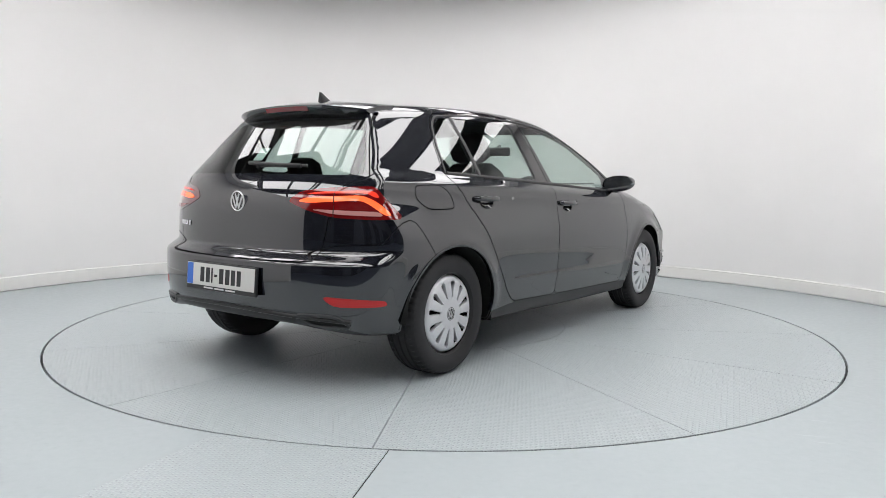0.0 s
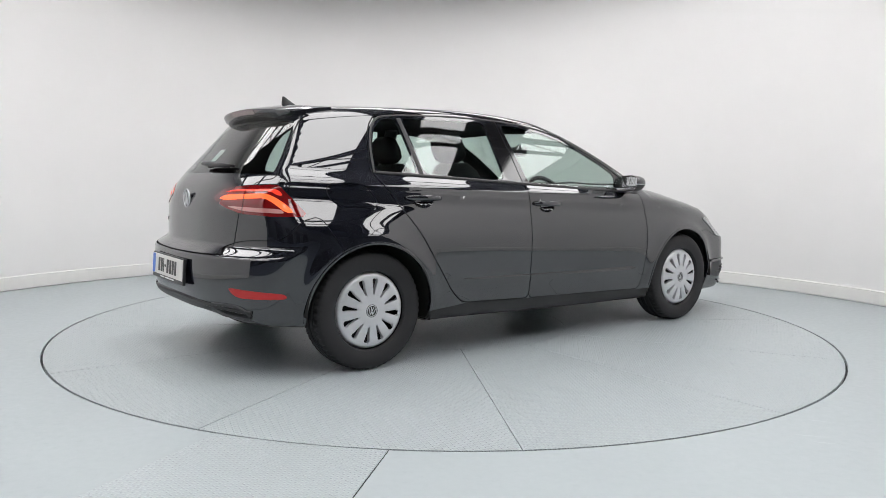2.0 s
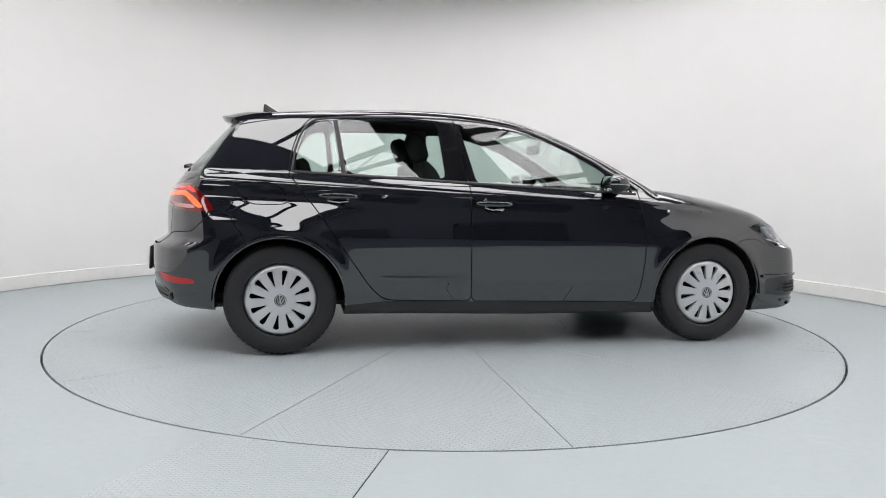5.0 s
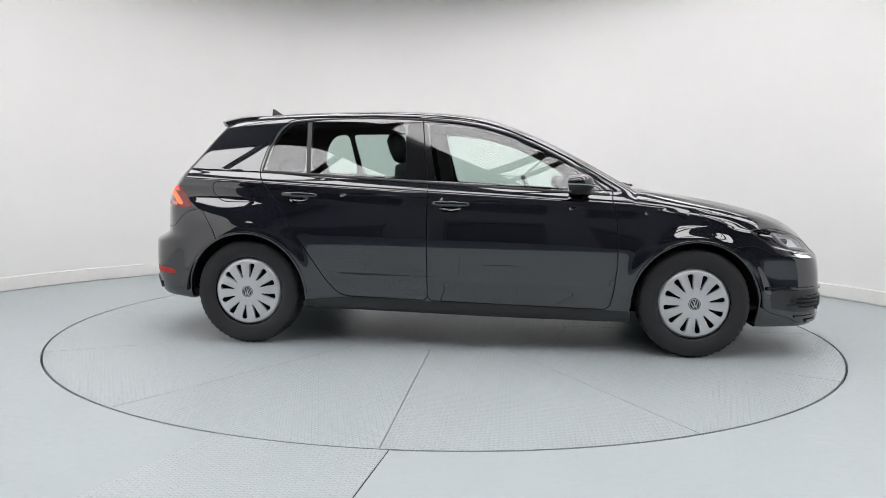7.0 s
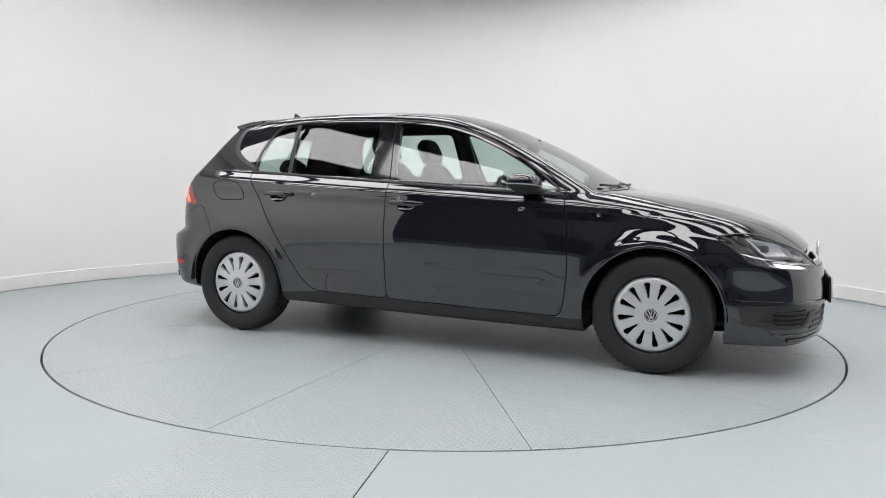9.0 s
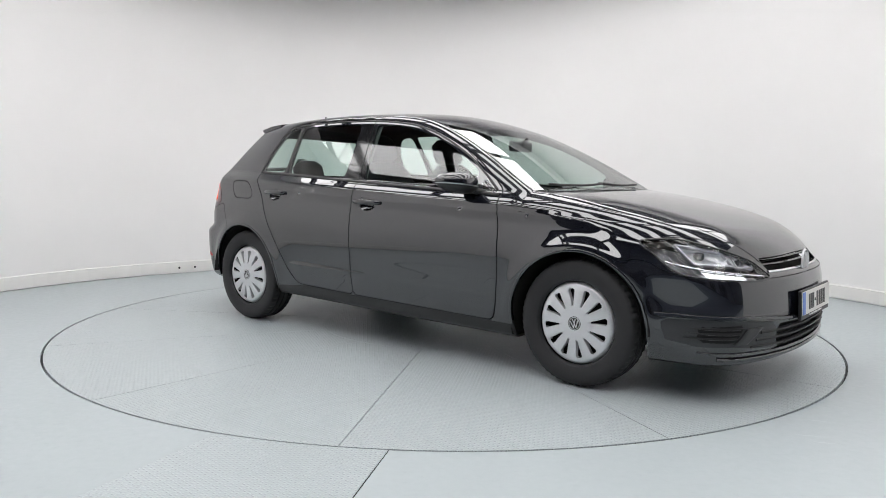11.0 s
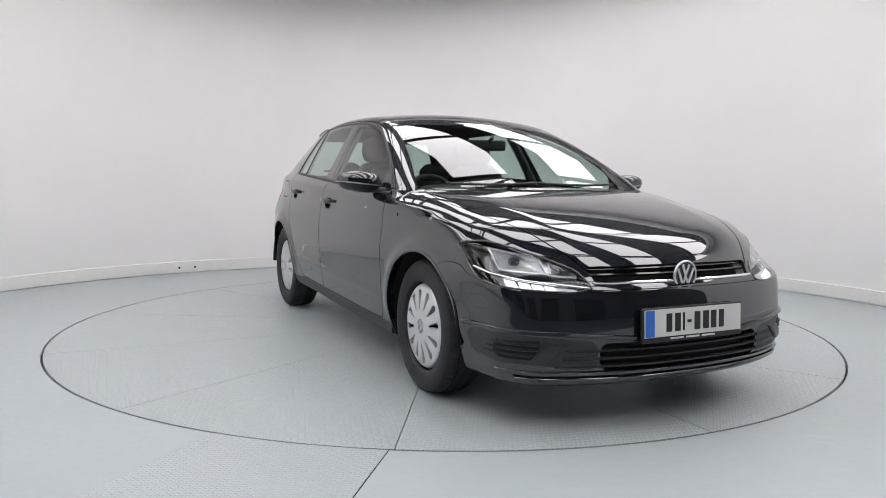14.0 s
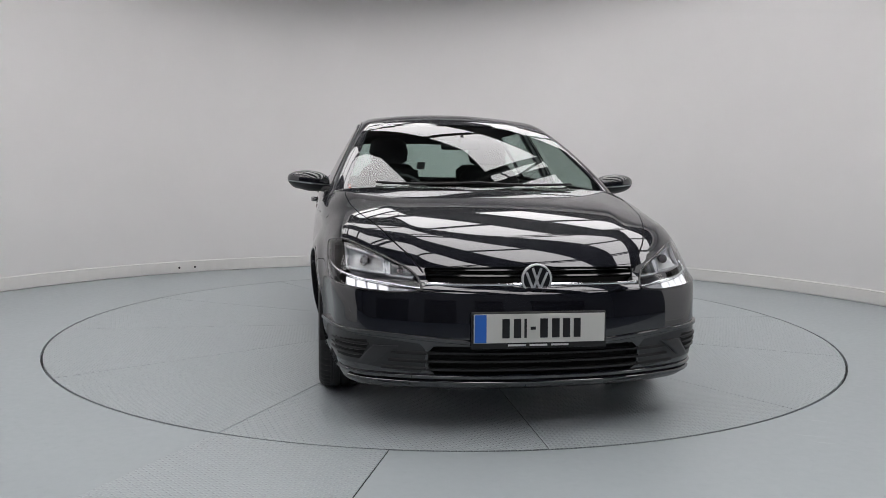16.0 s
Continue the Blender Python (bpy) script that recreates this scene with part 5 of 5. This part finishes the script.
    plate_on((pr.x - 0.016, 0.0, 0.515), -1)
    b = on_front(0.0, 0.620)
    round_badge((b.x + 0.022, 0, 0.622), 1, 0.062)
    b = on_rear(0.0, 0.884)
    round_badge((b.x - 0.004, 0, 0.884), -1, 0.052, 0)
    bm = None
    for k in range(4):
        p = on_rear(0.54 - 0.036 * k, 0.757)
        bm = box((0.004, 0.027, 0.024), p - Vector((0.002, 0, 0)), 0.003, 1, bm, Matrix.Rotation(radians(-14), 4, "Z"))
    part("name_badge", bm, CHROME, car, "small chrome bars in place of a name")
    # rear wiper
    w = new("rear_wiper")
    w.parent = car
    a, n = on_rear(-0.02, 1.058), normal_at(on_rear(-0.02, 1.058))
    pts = [on_rear(y, z) + n * h for y, z, h in ((0.03, 1.056, 0.03), (-0.06, 1.050, 0.032), (-0.20, 1.046, 0.028), (-0.33, 1.046, 0.022))]
    part("arm", tube(pts, 0.011, 10), PLASTIC, w, smooth=True)
    part("blade", tube([on_rear(y, 1.052) + n * 0.014 for y in np.linspace(-0.36, -0.05, 8)], 0.007, 8), PLASTIC, w, smooth=True)
    part("pivot", spin([(0, 0.03), (0.018, 0.025), (0.022, 0.0), (0, 0)], 16, "x", at=a + n * 0.008), PLASTIC, w, smooth=True)
    spoiler()
    # roof aerial
    zr = float(top(np.array([-1.36]), np.array([0.0]))[0])
    bm = bmesh.new()
    rows = []
    for i in range(9):
        t = i / 8
        L, Wd = 0.070 * (1 - t) ** 1.0 + 0.008, 0.026 * (1 - t) ** 0.8 + 0.003
        rows.append([bm.verts.new((-1.36 - 0.055 * t ** 0.8 + L * math.cos(a) * 0.8, Wd * math.sin(a), zr - 0.004 + 0.066 * t)) for a in np.linspace(0, 2 * math.pi, 16, endpoint=False)])
    for r0, r1 in zip(rows, rows[1:]):
        for k in range(16):
            bm.faces.new((r0[k], r0[(k + 1) % 16], r1[(k + 1) % 16], r1[k]))
    bm.faces.new(rows[-1])
    part("roof_aerial", bm, PLASTIC, car, "black shark-fin roof aerial", smooth=True)
    # papers inside the glass
    p, n = on_rear(0.045, 1.127), normal_at(on_rear(0.045, 1.127))
    rot = n.to_track_quat("X", "Z").to_matrix().to_4x4()
    part("window_sticker", box((0.002, 0.07, 0.09), p - n * 0.006, rot=rot), PAPER, car, "pale paper sticker in the rear window")
    # wipers at the foot of the windscreen
    for y0, y1 in ((-0.55, 0.02), (-0.05, 0.52)):
        pts = []
        for t in np.linspace(0, 1, 9):
            y = y0 + (y1 - y0) * t
            x = 1.0 - 0.10 * y * y + 0.02 * math.sin(math.pi * t)
            pts.append((x, y, float(top(np.array([x]), np.array([y]))[0]) + 0.016))
        part("windscreen_wiper", tube(pts, 0.0065, 8), PLASTIC, car, smooth=True)


# ---------------- inside the car ----------------
def loft(rings, bm=None, cap=True):
    b = bmesh.new()
    rows = [[b.verts.new(p) for p in r] for r in rings]
    n = len(rows[0])
    for r0, r1 in zip(rows, rows[1:]):
        for k in range(n):
            b.faces.new((r0[k], r0[(k + 1) % n], r1[(k + 1) % n], r1[k]))
    if cap:
        b.faces.new(rows[0])
        b.faces.new(rows[-1])
    return join(bm, b)


def oval(c, a, b, ax, bx, n=20, p=0.6):
    c, ax, bx = Vector(c), Vector(ax), Vector(bx)
    out = []
    for k in range(n):
        t = 2 * math.pi * k / n
        u, v = math.cos(t), math.sin(t)
        out.append(c + ax * (a * math.copysign(abs(u) ** p, u)) + bx * (b * math.copysign(abs(v) ** p, v)))
    return out


def car_seat(x, y):
    s = new("front_seat")
    s.parent = car
    lean = Vector((-0.36, 0, 0.93))
    fwd = Vector((0.93, 0, 0.36))
    base = Vector((x - 0.24, y, 0.52))
    rows = [oval(base + lean * h, w, d, (0, 1, 0), fwd) for h, w, d in ((0.0, 0.22, 0.06), (0.06, 0.25, 0.085), (0.25, 0.255, 0.09), (0.42, 0.245, 0.08), (0.56, 0.205, 0.065), (0.62, 0.15, 0.04))]
    part("backrest", loft(rows), CLOTH, s, smooth=True)
    top_ = base + lean * 0.72 + fwd * 0.01
    rows = [oval(top_ + lean * h, w, d, (0, 1, 0), fwd) for h, w, d in ((-0.085, 0.09, 0.03), (-0.06, 0.13, 0.05), (0.0, 0.14, 0.055), (0.07, 0.125, 0.05), (0.10, 0.08, 0.025))]
    part("headrest", loft(rows), CLOTH, s, smooth=True)
    bm = None
    for dy in (-0.05, 0.05):
        bm = tube([base + lean * 0.58 + Vector((0, dy, 0)), base + lean * 0.68 + Vector((0, dy, 0))], 0.007, 8, bm)
    part("headrest_post", bm, CHROME, s, smooth=True)
    rows = [oval((x - 0.26 + d, y, 0.46 + 0.03 * (d > 0.4)), w, 0.075, (0, 1, 0), (0, 0, 1)) for d, w in ((0.0, 0.20), (0.04, 0.25), (0.25, 0.26), (0.46, 0.25), (0.52, 0.2))]
    part("cushion", loft(rows), CLOTH, s, smooth=True)


def build_interior():
    car_seat(0.02, -0.36)
    car_seat(0.02, 0.36)
    rb = new("rear_bench")
    rb.parent = car
    lean = Vector((-0.34, 0, 0.94))
    fwd = Vector((0.94, 0, 0.34))
    base = Vector((-0.98, 0, 0.50))
    part("bench_back", loft([oval(base + lean * h, w, d, (0, 1, 0), fwd, 28, 0.4) for h, w, d in ((0, 0.60, 0.07), (0.1, 0.63, 0.09), (0.35, 0.62, 0.085), (0.50, 0.60, 0.06))]), CLOTH, rb, smooth=True)
    part("bench_cushion", loft([oval((-0.98 + d, 0, 0.46), w, 0.075, (0, 1, 0), (0, 0, 1), 28, 0.4) for d, w in ((0, 0.6), (0.05, 0.63), (0.4, 0.63), (0.46, 0.58))]), CLOTH, rb, smooth=True)
    for y in (-0.38, 0.38):
        c = base + lean * 0.585 + Vector((0, y, 0))
        part("rear_headrest", loft([oval(c + lean * h, w, d, (0, 1, 0), fwd) for h, w, d in ((-0.08, 0.08, 0.03), (-0.05, 0.125, 0.045), (0.03, 0.125, 0.05), (0.07, 0.08, 0.03))]), CLOTH, rb, smooth=True)
    # dashboard
    rows = []
    for i in range(13):
        y = -0.68 + 1.36 * i / 12
        f = 1 - 0.03 * abs(y)
        rows.append([(x * f, y, z + 0.012 * (1 - (y / 0.7) ** 2)) for x, z in ((1.02, 0.90), (0.80, 0.935), (0.62, 0.925), (0.55, 0.88), (0.56, 0.74), (0.64, 0.55), (1.0, 0.50))])
    part("dashboard", loft(rows), PLASTIC, car, "black moulded dashboard", smooth=True)
    part("instrument_hood", loft([oval((0.56 + d, -0.36, 0.925), 0.17 - 0.05 * d, 0.05 - 0.1 * d, (0, 1, 0), (0, 0, 1)) for d in (0.0, 0.08, 0.2)]), PLASTIC, car, smooth=True)
    # steering wheel, on the right-hand side
    sw = new("steering_wheel")
    sw.parent = car
    sw.location = (0.40, -0.36, 0.86)
    sw.rotation_euler = (0, radians(-66 + 90 - 48), 0)
    bm = bmesh.new()
    rings = []
    for k in range(40):
        a = 2 * math.pi * k / 40
        rings.append([bm.verts.new((0.015 * math.sin(b_), (0.178 + 0.015 * math.cos(b_)) * math.cos(a), (0.178 + 0.015 * math.cos(b_)) * math.sin(a))) for b_ in np.linspace(0, 2 * math.pi, 10, endpoint=False)])
    for i in range(40):
        r0, r1 = rings[i], rings[(i + 1) % 40]
        for k in range(10):
            bm.faces.new((r0[k], r0[(k + 1) % 10], r1[(k + 1) % 10], r1[k]))
    part("wheel_rim", bm, PLASTIC, sw, smooth=True)
    bm = None
    for a in (0, 180, 270):
        bm = tube([(0.01, 0.05 * math.cos(radians(a)), 0.05 * math.sin(radians(a))), (0, 0.17 * math.cos(radians(a)), 0.17 * math.sin(radians(a)))], 0.016, 8, bm)
    part("wheel_spoke", bm, PLASTIC, sw, smooth=True)
    part("wheel_boss", spin([(0, -0.02), (0.05, -0.015), (0.07, 0.02), (0, 0.05)], 20, "x"), PLASTIC, sw, smooth=True)
    # inside mirror, shelf, floor, door cards
    part("inside_mirror", box((0.03, 0.24, 0.065), (0.42, 0, 1.215), 0.014, 3), PLASTIC, car, "black inside mirror", smooth=False)
    part("mirror_stalk", tube([(0.43, 0, 1.235), (0.47, 0, 1.262)], 0.012, 8), PLASTIC, car)
    part("parcel_shelf", box((0.55, 1.16, 0.02), (-1.52, 0, 0.955), 0.006), PLASTIC, car)
    part("cabin_floor", box((2.7, 1.34, 0.04), (-0.35, 0, 0.32), 0.01), DULL, car)
    for sy in (-1, 1):
        ribbon([on_side(x, 0.935 - 0.053 * x, sy) - Vector((0, sy * 0.05, 0)) for x in np.linspace(-1.25, 0.85, 20)], 0.02, 0.03, "door_card", PLASTIC, car)
        ribbon([on_side(-0.30 + 0.05 * t, 1.35 - 0.42 * t, sy) - Vector((0, sy * 0.04, 0)) for t in np.linspace(0, 1, 8)], 0.05, 0.02, "pillar_lining", LINING, car)


build_shell_inside()
build_wheels()
build_fittings()
build_interior()


def motions():
    rows_t, rows_c = [], []
    for k in range(33):
        t = k * 0.5
        m = pose(0, 0, 0, 0, 0, table_turn(t))
        rows_t.append((t, m))
        rows_c.append((t, m @ Matrix.Translation((0.2009, -0.0149, 0.0))))
    walk(turntable, rows_t)
    walk(car, rows_c)


motions()
